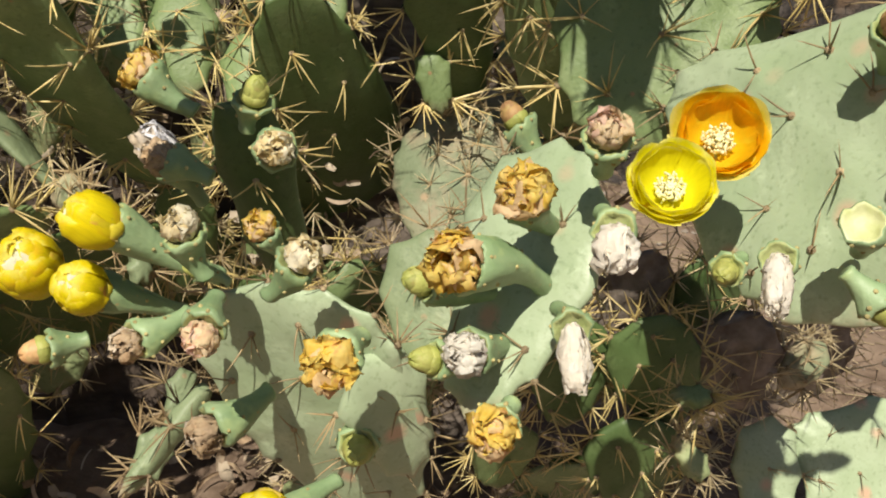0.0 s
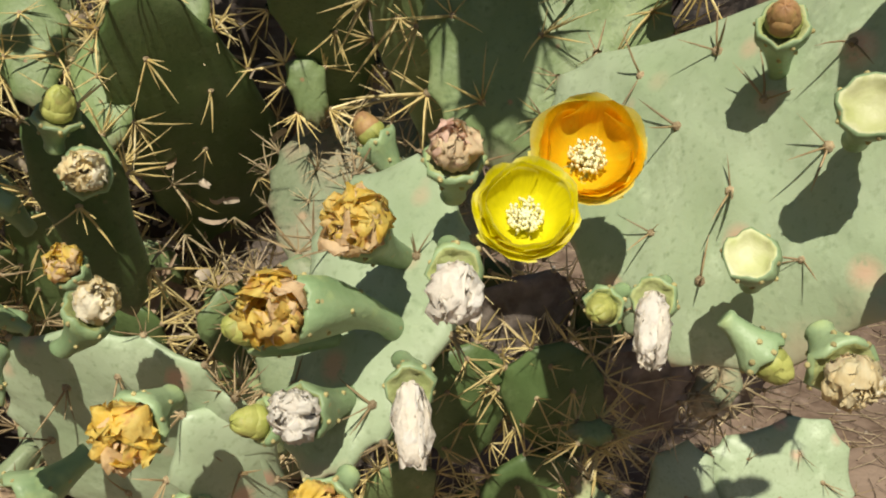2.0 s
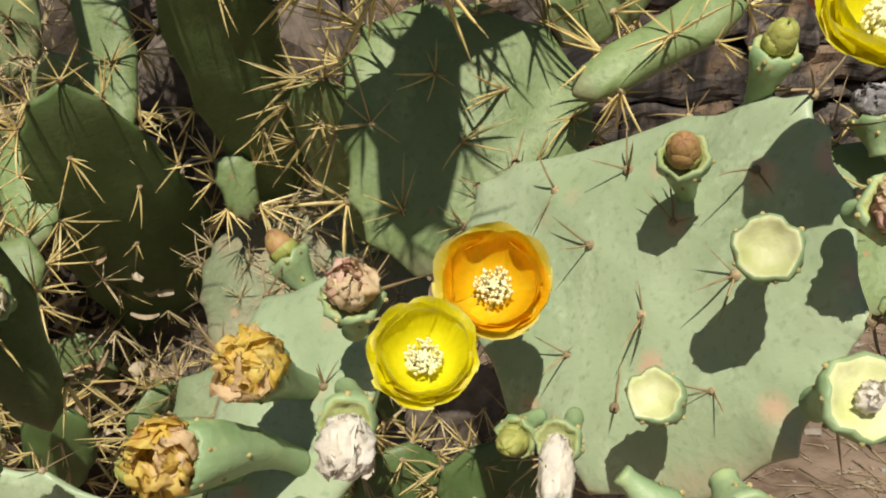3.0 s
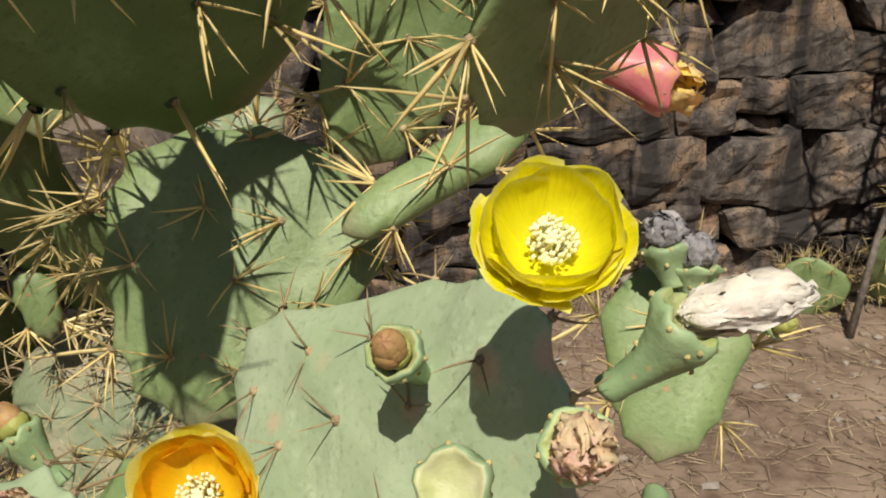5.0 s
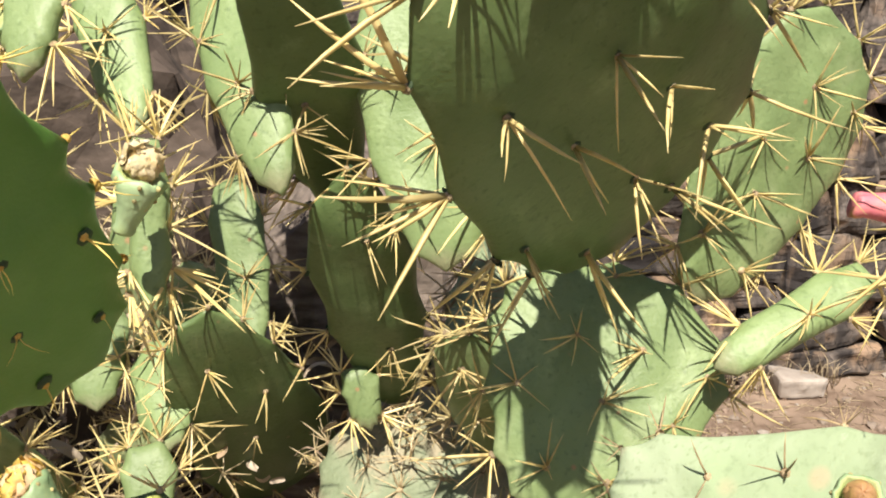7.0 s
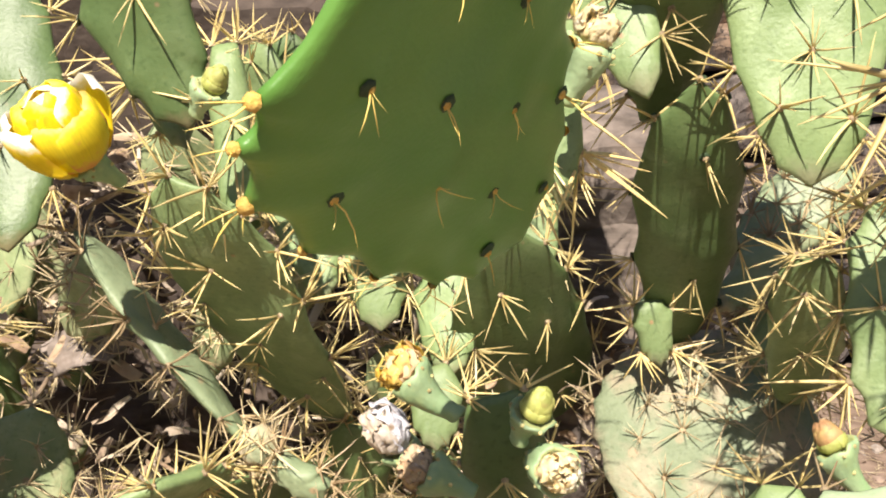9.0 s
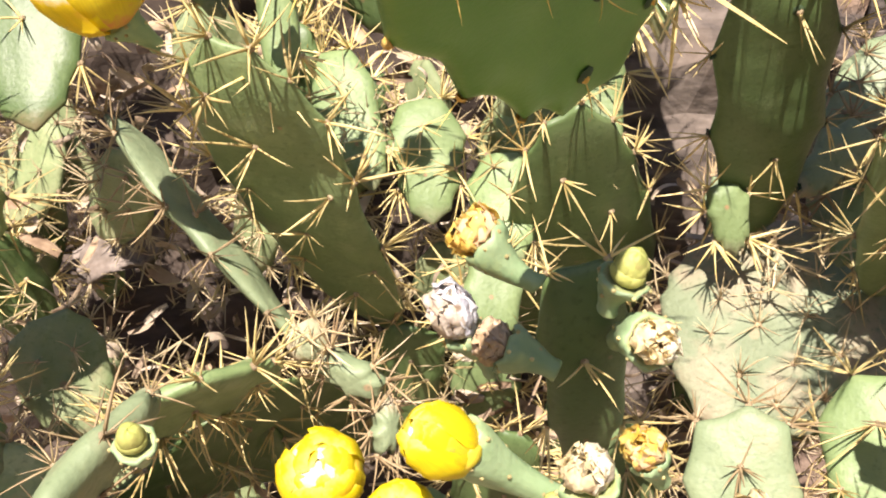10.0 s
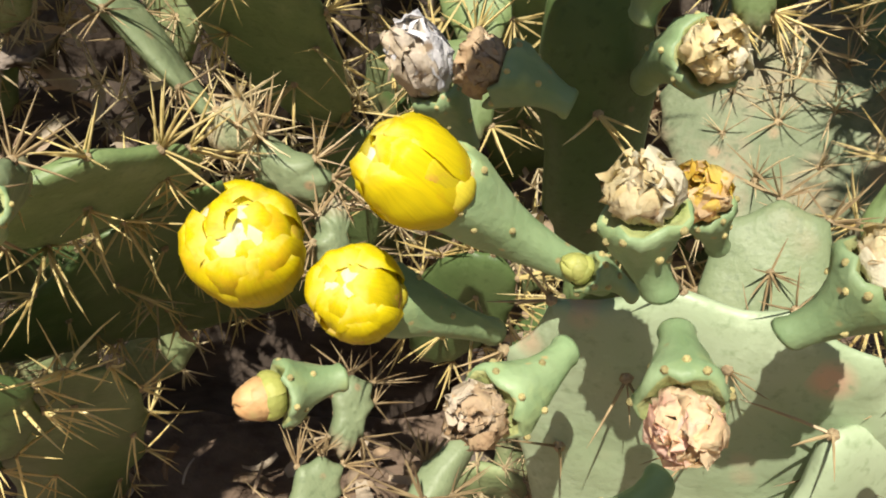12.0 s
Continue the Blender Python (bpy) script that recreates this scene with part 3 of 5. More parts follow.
def petal_set(owner, m, rng, rings, name="petal"):
    """Rings of (count, height, radius, arc, mouth, flare, material, crumple): one mesh a ring form, several petals."""
    for n, (count, height, radius, arc, mouth, flare, mat, crumple) in enumerate(rings):
        forms = [petal_mesh(rng, height, radius, arc, mouth, flare, mat, crumple) for _ in range(3 if not crumple else min(count, 5))]
        for i in range(count):
            spin = 2 * math.pi * (i + 0.5 * (n % 2)) / count + rng.uniform(-0.12, 0.12)
            tilt = Matrix.Rotation(rng.uniform(-0.07, 0.07) * (1 + 0.7 * (crumple > 0.002) + 3.3 * (crumple > 0.0025)), 4, "Y")
            put(new(name, rng.choice(forms)), owner, m @ Matrix.Rotation(spin, 4, "Z") @ tilt)


def receptacle_mesh(r):
    prof = [(0.0, 0.5), (0.5, 0.9), (1.0, 1.0), (0.85, 0.5), (0.8, 0.0)]
    verts = [Vector((r * w * math.cos(2 * math.pi * k / 14), r * w * math.sin(2 * math.pi * k / 14), r * (s - 1.0))) for s, w in prof for k in range(14)]
    faces = [(i * 14 + k, i * 14 + (k + 1) % 14, i * 14 + 14 + (k + 1) % 14, i * 14 + 14 + k) for i in range(4) for k in range(14)]
    return mesh_of("flower", verts, faces, [FRUIT_SKIN])


def stamens_mesh(rng, r, h, count=90):
    lists = []
    for _ in range(count):
        a, q = rng.uniform(0, 6.283), math.sqrt(rng.random())
        foot = Vector((math.cos(a), math.sin(a), 0)) * r * 0.45 * q
        top = Vector((math.cos(a + 0.3), math.sin(a + 0.3), 0)) * r * q + Vector((0, 0, h * rng.uniform(0.75, 1.05)))
        mid = (foot + top) / 2 + Vector((rng.uniform(-1, 1), rng.uniform(-1, 1), 0)) * r * 0.12
        v, f = tube([foot, mid, top], [0.00035, 0.0003, 0.0003], 3)
        lists.append((v, f, 0))
        v, f = tube([top + Vector((0, 0, -0.0006)), top + Vector((0, 0, 0.001)), top + Vector((0.0006, 0.0003, 0.0028))], [0.0006, 0.0012, 0.0005], 5)
        lists.append((v, f, 0))
    v, f, w = join(lists)
    return mesh_of("stamen_tuft", v, f, [STAMEN], w)


def stigma_mesh(h):
    lists = [(*tube([Vector((0, 0, 0)), Vector((0, 0, h))], [0.0016, 0.0014], 6), 0)]
    for k in range(6):
        a = k * math.pi / 3
        d = Vector((math.cos(a), math.sin(a), 0))
        lists.append((*tube([Vector((0, 0, h)), d * 0.002 + Vector((0, 0, h + 0.002)), d * 0.0035 + Vector((0, 0, h + 0.0045))], [0.0013, 0.0014, 0.0008], 5), 0))
    v, f, w = join(lists)
    return mesh_of("stigma", v, f, [STIGMA], w)


def flower(owner, centre, face, size, kind):
    """An open or closing flower; centre is the floor of its cup."""
    rng = random.Random(round(centre[0] * 1e4 + centre[2] * 1e5))
    m = up_pose(centre, face, rng.uniform(0, 6))
    label = {"yellow": "open bright yellow flower with cream stamens", "orange": "open orange flower with cream stamens", "closed": "half-closed glossy yellow flower", "ruffled": "wilting ruffled yellow flower with pale petal edges"}[kind]
    ob = tagged(put(new("flower", receptacle_mesh(size * 0.17)), owner, m), label)
    r = size / 2
    if kind == "closed":
        mat, tall = PETAL["closed"], size
        shut = 0.56 if size > 0.06 else 0.68
        petal_set(ob, m, rng, [(5, tall * 0.9, r * 0.5, 2.6, 0.93, 0, PETAL["heart"], 0.0012), (4, tall * 0.95, r * 0.68, 1.9, 0.84, 0, PETAL["heart"], 0.0018), (5, tall * 0.93, r * 0.82, 1.9, shut + 0.18, 0, mat, 0.0022), (6, tall * 0.97, r * 0.94, 1.6, shut + 0.05, 0, mat, 0.0024), (5, tall * 0.92, r * 1.02, 1.7, shut, 0.001, mat, 0.0024), (4, tall * 0.74, r * 1.04, 1.5, 0.52, 0.002, PETAL["blushed"], 0.0024), (5, size * 0.42, r * 0.98, 1.0, 0.4, 0.001, PETAL["orange_outer"], 0.002)])
        tagged(put(new("stamen_tuft", stamens_mesh(rng, r * 0.4, size * 0.7, 70)), ob, m), kind="stuff")
    elif kind == "ruffled":
        mat = PETAL["closed"]
        petal_set(ob, m, rng, [(5, size * 0.85, r * 0.6, 2.2, 0.8, 0, mat, 0.0016), (6, size * 0.9, r * 0.86, 1.9, 0.6, 0.002, mat, 0.002), (6, size * 0.86, r * 0.98, 1.8, 0.55, 0.005, PETAL["ruffle"], 0.003), (6, size * 0.7, r * 1.02, 1.7, 0.52, 0.003, PETAL["blushed"], 0.002), (5, size * 0.46, r * 0.96, 1.3, 0.4, 0, mat, 0.001)])
    else:
        inner = PETAL[kind]
        outer = PETAL["yellow" if kind == "yellow" else "orange_outer"]
        petal_set(ob, m, rng, [(5, size * 0.48, r * 0.94, 1.75, 0.14, 0.0, inner, 0.0012), (5, size * 0.46, r * 1.04, 1.7, 0.1, 0.0, inner, 0.0014), (6, size * 0.4, r * 1.09, 1.4, 0.05, 0.001, inner if kind == "yellow" else outer, 0.0016), (5, size * 0.34, r * 0.98, 1.0, 0.1, 0.002, PETAL["orange_outer"], 0.0016)])
        tagged(put(new("stamen_tuft", stamens_mesh(rng, r * 0.36, size * 0.22, 130)), ob, m), kind="stuff")
        put(new("stigma", stigma_mesh(size * 0.22)), ob, m)
    return ob


DOT = mesh_of("areole", *felt_shape(0.0019), [FRUIT_DOT])


def crumple_mesh(rng, length, r, mat, count=16, name="withered_flower"):
    """A wilted flower: many crumpled petals folded round a lump along +z."""
    lists = []
    for n in range(count):
        seed = Vector((rng.uniform(-9, 9), rng.uniform(-9, 9), rng.uniform(-9, 9)))
        az = 6.283 * n / count * 3.0 + rng.uniform(-0.5, 0.5)
        lay = 0.45 + 0.55 * n / count
        arc, start = rng.uniform(0.9, 1.8), rng.uniform(0.0, 0.25)
        curl = rng.uniform(0.9, 1.25)
        rows, cols = 11, 8
        verts, faces = [], []
        for i in range(rows):
            s = i / (rows - 1)
            ang = start + s * curl * 2.4
            rr, z = r * lay * math.sin(min(ang, 3.0)) ** 0.8, length * (0.5 - 0.5 * math.cos(min(ang, 3.1)))
            for k in range(cols):
                a = az + (k / (cols - 1) - 0.5) * arc * (0.5 + math.sin(s * 2.6) * 0.6) + 0.4 * s
                p = Vector((rr * math.cos(a), rr * math.sin(a), z * (0.82 + 0.3 * lay)))
                q = p * (2.5 / r) + seed
                off = Vector((noise.noise(q), noise.noise(q + Vector((5, 1, 2))), noise.noise(q + Vector((3, 9, 4)))))
                fine = Vector((noise.noise(q * 2.7), noise.noise(q * 2.7 + Vector((5, 1, 2))), noise.noise(q * 2.7 + Vector((3, 9, 4)))))
                verts.append(p + off * r * 0.34 * (0.3 + s) + fine * r * 0.2)
        for i in range(rows - 1):
            for k in range(cols - 1):
                a = i * cols + k
                faces.append((a, a + 1, a + cols + 1, a + cols))
        lists.append((verts, faces, 0))
    v, f, w = join(lists)
    return mesh_of(name, v, f, [mat], w)


LABELS = {
    "bud": "brown scaly flower bud on a green fruit", "bud_green": "small green flower bud", "bud_pink": "pinkish flower bud on a green fruit",
    "cup": "green fruit with an empty pale cup", "cup_white": "green fruit with a pale cup", "drape": "green fruit with a limp white wilted flower",
    "drape_short": "green fruit with a crumpled white wilted flower", "drape_side": "green fruit with a limp cream wilted flower", "plain": "green fruit under a yellow flower", "ripe": "ripe pink fruit with a yellow tip",
    "papery": "green fruit with a grey papery wilted flower",
}
DROP = Vector((0, -0.35, -1)).normalized()


def fruit(owner, base, tip, kind, r):
    """A fruit from its joint at base to its crown, and what sits on the crown; tip is where the head shows."""
    rng = random.Random(round(base[0] * 1e4 + tip[2] * 1e5 + r * 1e3))
    base, tip = Vector(base), Vector(tip)
    way = (tip - base).normalized()
    label = LABELS.get(kind, "green fruit with a %s wilted flower" % kind.split("_")[-1])
    reach = (tip - base).length
    body = reach * (0.78 if kind.startswith("withered") or kind in ("bud", "bud_green", "bud_pink", "papery") else 1.0)
    body = max(body, 0.03)
    base = tip - way * (reach if reach > 0.042 else 0.042)
    m = up_pose(base, way, rng.uniform(0, 6))
    skin = FRUIT_RIPE if kind == "ripe" else FRUIT_SKIN
    me, skin_at = fruit_mesh(body, r, rng, skin, CUP_PULP if kind.startswith("cup") else CROWN)
    ob = tagged(put(new("fruit", me), owner, m), label)
    for i in range(11):
        s, a = (0.93, i * 1.05 + rng.uniform(-0.2, 0.2)) if i < 6 else (rng.uniform(0.45, 0.85), i * 2.4 + rng.uniform(-0.3, 0.3))
        p = skin_at(s, a)
        put(new("areole", DOT), ob, m @ up_pose(p, (math.cos(a), math.sin(a), 0.3)))
    crown = m @ Matrix.Translation((0, 0, body * 0.93))
    if kind in ("bud", "bud_green", "bud_pink"):
        mat, h = PETAL[kind], r * 1.32
        petal_set(ob, crown, rng, [(5, h * 1.12, r * 0.58, 2.1, 0.96, 0, mat, 0.0005), (6, h * 0.94, r * 0.7, 1.5, 0.75, 0, mat, 0.0005), (7, h * 0.6, r * 0.8, 1.2, 0.6, 0, PETAL["bud_green"], 0.0005)], "bud_scale")
    elif kind.startswith("withered") or kind == "papery":
        long = {"papery": 2.6}.get(kind, 1.2)
        fat = {"withered_orange": 1.08, "papery": 1.1, "withered_white": 0.95}.get(kind, 0.84)
        put(new("withered_flower", crumple_mesh(rng, r * long, r * fat, PETAL[kind], 22)), ob, crown)
    elif kind.startswith("drape"):
        mat = PETAL["withered_white"]
        at = crown.translation
        hang = DROP if kind != "drape_side" else Vector((0.85, 0.1, -0.1)).normalized()
        hm = up_pose(at + way * r * 0.25 - hang * r * 0.3, (hang + way * 0.35).normalized(), rng.uniform(0, 6))
        put(new("withered_flower", crumple_mesh(rng, r * (1.9 if kind == "drape_short" else 3.0), r * (0.95 if kind == "drape_short" else 0.75), mat, 24)), ob, hm)
    elif kind == "cup_white":
        put(new("withered_flower", crumple_mesh(rng, r * 0.5, r * 0.4, PETAL["withered_white"], 8)), ob, crown)
    elif kind == "ripe":
        put(new("withered_flower", crumple_mesh(rng, r * 1.1, r * 0.8, PETAL["withered_orange"], 9)), ob, crown)
    return ob


# ---- setting ----
def ground_mesh():
    xs = [-60, -20, -8, -4, -2.5] + [-2 + 0.1 * i for i in range(66)] + [5.5, 8, 14, 30, 60]
    ys = [-60, -20, -6, -2] + [-1 + 0.1 * i for i in range(46)] + [4.5, 6, 10, 25, 60]
    verts = []
    for y in ys:
        for x in xs:
            z = 0.03 * noise.noise(Vector((x * 1.3, y * 1.3, 0))) + 0.012 * noise.noise(Vector((x * 6, y * 6, 3)))
            verts.append(Vector((x, y, z)))
    n = len(xs)
    faces = [(j * n + i, j * n + i + 1, (j + 1) * n + i + 1, (j + 1) * n + i) for j in range(len(ys) - 1) for i in range(n - 1)]
    return mesh_of("ground", verts, faces, [SOIL])


ground = tagged(put(new("ground", ground_mesh()), None, Matrix.Identity(4)), "dry brown soil with scattered straw", "ground", kind="structure")
WALL_Y = 3.1
def rough_block(rng, w, d, h, n=5, amp=0.014, squeeze=0.1):
    """A rough-hewn block, centred, with its front (-y) uneven; all corners knocked off."""
    seed = Vector((rng.uniform(-50, 50), rng.uniform(-50, 50), rng.uniform(-50, 50)))
    verts, faces, index = [], [], {}
    skew = [rng.uniform(-squeeze, squeeze) for _ in range(4)]

    def vert(i, j, k):
        if (i, j, k) not in index:
            u, v, t = i / n - 0.5, j / n - 0.5, k / n - 0.5
            p = Vector((u, v, t))
            big = sorted((abs(u), abs(v), abs(t)))
            round_off = 1 - 0.07 * max(0, big[1] - 0.36) / 0.14
            q = Vector((p.x * round_off, p.y * round_off, p.z * round_off))
            q.x *= 1 + skew[0] * p.z * 2
            q.z *= 1 + skew[1] * p.x * 2
            q.z += skew[2] * p.x * 0.6
            w3 = Vector((q.x * w, q.y * d, q.z * h))
            w3 += Vector((noise.noise(w3 * 7 + seed), 1.3 * noise.noise(w3 * 8 + seed * 2), noise.noise(w3 * 7 - seed))) * amp
            w3.y += 0.5 * amp * noise.noise(w3 * 25 + seed)
            index[i, j, k] = len(verts)
            verts.append(w3)
        return index[i, j, k]

    for a in range(n):
        for b in range(n):
            for fixed in (0, n):
                quads = ([(a, fixed, b), (a + 1, fixed, b), (a + 1, fixed, b + 1), (a, fixed, b + 1)],
                         [(fixed, a, b), (fixed, a, b + 1), (fixed, a + 1, b + 1), (fixed, a + 1, b)],
                         [(a, b, fixed), (a, b + 1, fixed), (a + 1, b + 1, fixed), (a + 1, b, fixed)])
                for q in quads:
                    f = tuple(vert(*c) for c in q)
                    faces.append(f if fixed == 0 else f[::-1])
    return verts, faces


def stone_wall():
    """A rubble wall: a dark core and separate stones set before it."""
    rng = random.Random(5)
    verts = [Vector((x, y, z)) for x in (-9.0, 9.0) for y in (WALL_Y + 0.16, WALL_Y + 0.7) for z in (-0.1, 2.3)]
    faces = [(0, 1, 3, 2), (4, 6, 7, 5), (0, 4, 5, 1), (2, 3, 7, 6), (1, 5, 7, 3), (0, 2, 6, 4)]
    wall = tagged(put(new("wall_back", mesh_of("wall_back", verts, faces, [MORTAR])), None, Matrix.Identity(4)), "weathered brown rubble stone wall", "wall", kind="structure")
    z = 0.0
    made = 0
    while z < 2.2:
        h = rng.uniform(0.14, 0.34)
        x = -0.6 - rng.uniform(0, 0.3)
        while x < 4.4 and made < 290:
            w = rng.uniform(0.14, 0.48) * (0.8 + h)
            cut = rng.uniform(0.3, 0.65)
            parts = [(0.0, h)] if rng.random() < 0.62 else [(0.0, h * cut), (h * cut, h * (1 - cut))]
            for z0, hh in parts:
                v, f = rough_block(rng, w * 1.0, 0.3, hh * 0.995, 9, 0.03, 0.24)
                m = Matrix.Translation((x + w / 2, WALL_Y + 0.13 + rng.uniform(-0.03, 0.04), z + z0 + hh / 2)) @ Matrix.Rotation(rng.uniform(-0.05, 0.05), 4, "Y")
                put(new("stone", mesh_of("stone", v, f, [STONE], smooth=False)), wall, m)
                made += 1
            x += w
        z += h * 0.98
    lists = []
    for x0, x1 in ((-8.9, -0.95), (4.55, 8.9)):
        z = 0.0
        while z < 2.2:
            h, x = rng.uniform(0.16, 0.34), x0
            while x < x1:
                w = rng.uniform(0.2, 0.5)
                v, f = rough_block(rng, w, 0.3, h * 0.99, 4, 0.025, 0.2)
                at = Vector((x + w / 2, WALL_Y + 0.13 + rng.uniform(-0.03, 0.04), z + h / 2))
                lists.append(([p + at for p in v], f, 0))
                x += w
            z += h * 0.98
    v, f, w = join(lists)
    tagged(put(new("stone_course", mesh_of("stone_course", v, f, [STONE], w, smooth=False)), wall, Matrix.Identity(4)), kind="stuff")
    return wall


def boulder(x, y, z, w, d, h, label, seed, mat=ROCK, amp=0.05):
    rng = random.Random(seed)
    s = Vector((rng.uniform(-9, 9), rng.uniform(-9, 9), rng.uniform(-9, 9)))
    v, f = rough_block(rng, w, d, h, 18, 0.0)
    out = []
    for p in v:
        layer = 0.5 * noise.noise(Vector((p.x * 3, p.y * 3, p.z * 16)) + s) + 0.7 * noise.noise(p * 6 + s) + 0.35 * noise.noise(p * 17 + s)
        q = p + Vector((p.x / w, p.y / d, p.z / h * 0.8)) * 2 * amp * (layer + 0.9 * noise.noise(p * 2.2 + s))
        slim = 1 - 0.3 * max(0.0, p.z / h) - 0.22 * (2 * abs(p.x) / w) ** 4 * 0.5
        out.append(Vector((q.x * slim, q.y * slim, q.z * (1 - 0.2 * (2 * p.x / w) ** 2))))
    me = mesh_of("rock", out, f, [mat], smooth=False)
    return tagged(put(new("rock", me), None, Matrix.Translation((x, y, z))), label, "rock", "rocks behind the cacti")


stone_wall()
boulder(-0.85, 1.92, 0.5, 1.6, 0.55, 1.6, "brown layered rock face behind the cacti", 3, amp=0.1)
boulder(-0.03, 1.66, 0.4, 0.44, 0.34, 1.25, "grey-brown upright rock behind the cacti", 4, ROCK_PALE)


def straw_mesh(rng, count, x0, x1, y0, y1):
    lists = []
    for _ in range(count):
        x, y, a = rng.uniform(x0, x1), rng.uniform(y0, y1), rng.uniform(0, 6.28)
        ln = rng.uniform(0.015, 0.13) ** 1.0
        z = 0.03 * noise.noise(Vector((x * 1.3, y * 1.3, 0))) + 0.012 * noise.noise(Vector((x * 6, y * 6, 3))) + 0.004
        d = Vector((math.cos(a), math.sin(a), rng.uniform(0, 0.35) ** 2)) * ln
        p = Vector((x, y, z))
        bow = Vector((-d.y, d.x, 0)) * rng.uniform(-0.2, 0.2)
        lists.append((*tube([p, p + d * 0.5 + bow, p + d], [0.0013, 0.0011, 0.0005], 3), 0))
    v, f, w = join(lists)
    return mesh_of("straw", v, f, [STRAW], w)


tagged(put(new("straw", straw_mesh(random.Random(2), 4200, 0.4, 3.6, 1.2, 3.1)), None, Matrix.Identity(4)), "loose dry straw and grass on the soil", "straw", kind="stuff")



def gravel_mesh(rng, count, x0, x1, y0, y1):
    """Clods and small stones lying on the soil."""
    lists = []
    for _ in range(count):
        x, y, r = rng.uniform(x0, x1), rng.uniform(y0, y1), 0.004 + 0.02 * rng.random() ** 4
        z = 0.03 * noise.noise(Vector((x * 1.3, y * 1.3, 0))) + 0.012 * noise.noise(Vector((x * 6, y * 6, 3)))
        flat, spin = rng.uniform(0.4, 0.8), rng.uniform(0, 6.28)
        verts = [Vector((0, 0, -1)), Vector((0, 0, 1))] + [Vector((math.cos(k * 1.2566 + spin + j * 0.63), math.sin(k * 1.2566 + spin + j * 0.63), h)) * 0.9 for j, h in enumerate((-0.45, 0.45)) for k in range(5)]
        verts = [Vector((v.x * rng.uniform(0.75, 1.25), v.y * rng.uniform(0.75, 1.25), v.z * flat)) * r + Vector((x, y, z + r * flat * 0.4)) for v in verts]
        faces = []
        for k in range(5):
            a, b2 = 2 + k, 2 + (k + 1) % 5
            faces += [(0, b2, a), (1, a + 5, b2 + 5), (a, b2, a + 5), (b2, b2 + 5, a + 5)]
        lists.append((verts, faces, 0))
    v, f, w = join(lists)
    return mesh_of("gravel", v, f, [GRAVEL], w, smooth=False)


GRAVEL = material("soil clod", (0.14, 0.1, 0.07), (0.26, 0.19, 0.145), 30, 0.95, 0.8, 90, vary=0.0, island=(0.3, 0.26, 0.22))
tagged(put(new("gravel", gravel_mesh(random.Random(6), 1500, 0.5, 3.4, 1.2, 3.1)), None, Matrix.Identity(4)), "small stones and clods on the dry soil", "gravel", kind="stuff")


def branch(points, r0, r1, label, name="dead_branch"):
    pts = [Vector(p) for p in points]
    n = len(pts)
    v, f = tube(pts, [r0 + (r1 - r0) * i / (n - 1) for i in range(n)], 7)
    return tagged(put(new(name, mesh_of(name, v, f, [TWIG])), None, Matrix.Identity(4)), label, "branch")


branch([(1.92, 2.58, 0.0), (1.99, 2.62, 0.3), (2.1, 2.66, 0.62), (2.16, 2.7, 0.95), (2.3, 2.75, 1.3)], 0.013, 0.007, "bare grey dead branch leaning before the wall")


def dead_shrub(x, y, seed):
    """A leafless shrub: crooked stems from one foot, each with its fine twigs."""
    rng = random.Random(seed)
    shrub = new("dead_shrub")
    tagged(shrub, "leafless grey shrub standing before the wall", "shrub")
    put(shrub, None, Matrix.Translation((x, y, 0)))
    for n in range(9):
        a = 2 * math.pi * n / 9 + rng.uniform(-0.3, 0.3)
        way = Vector((math.cos(a) * 0.3, math.sin(a) * 0.16 - 0.05, 1)).normalized()
        p, pts = Vector((x + 0.06 * math.cos(a), y + 0.06 * math.sin(a), -0.02)), []
        for k in range(9):
            pts.append(p.copy())
            way = (way + Vector((rng.gauss(0, 0.16), rng.gauss(0, 0.1), 0.05))).normalized()
            p += way * rng.uniform(0.16, 0.24)
        v, f = tube(pts, [0.03 * (1 - k / 10) for k in range(9)], 6)
        stem = put(new("stem", mesh_of("stem", v, f, [TWIG])), shrub, Matrix.Identity(4))
        lists = []
        for k in range(2, 9):
            for _ in range(9):
                d = Vector((rng.gauss(0, 1), rng.gauss(0, 0.6), rng.gauss(0.3, 0.7))).normalized()
                q, path = pts[k].copy(), []
                for _ in range(4):
                    path.append(q.copy())
                    d = (d + Vector((rng.gauss(0, 0.35), rng.gauss(0, 0.35), rng.gauss(0, 0.3)))).normalized()
                    q += d * rng.uniform(0.04, 0.09)
                lists.append((*tube(path, [0.005, 0.004, 0.003, 0.0015], 4), 0))
        v, f, w = join(lists)
        tagged(put(new("twig", mesh_of("twig", v, f, [TWIG], w)), stem, Matrix.Identity(4)), kind="stuff")


dead_shrub(2.42, 2.62, 8)
dead_shrub(2.95, 2.5, 21)


def grass_mesh(rng, count, spread, height):
    lists = []
    for _ in range(count):
        a, q = rng.uniform(0, 6.28), math.sqrt(rng.random()) * spread
        p = Vector((q * math.cos(a), q * math.sin(a), 0))
        h, lean = height * rng.uniform(0.5, 1.1), Vector((rng.gauss(0, 0.5), rng.gauss(0, 0.5), 0))
        lists.append((*tube([p, p + Vector((0, 0, h * 0.6)) + lean * h * 0.3, p + Vector((0, 0, h * 0.85)) + lean * h], [0.0016, 0.0013, 0.0004], 3), 0))
    v, f, w = join(lists)
    return mesh_of("dry_grass", v, f, [STRAW], w)


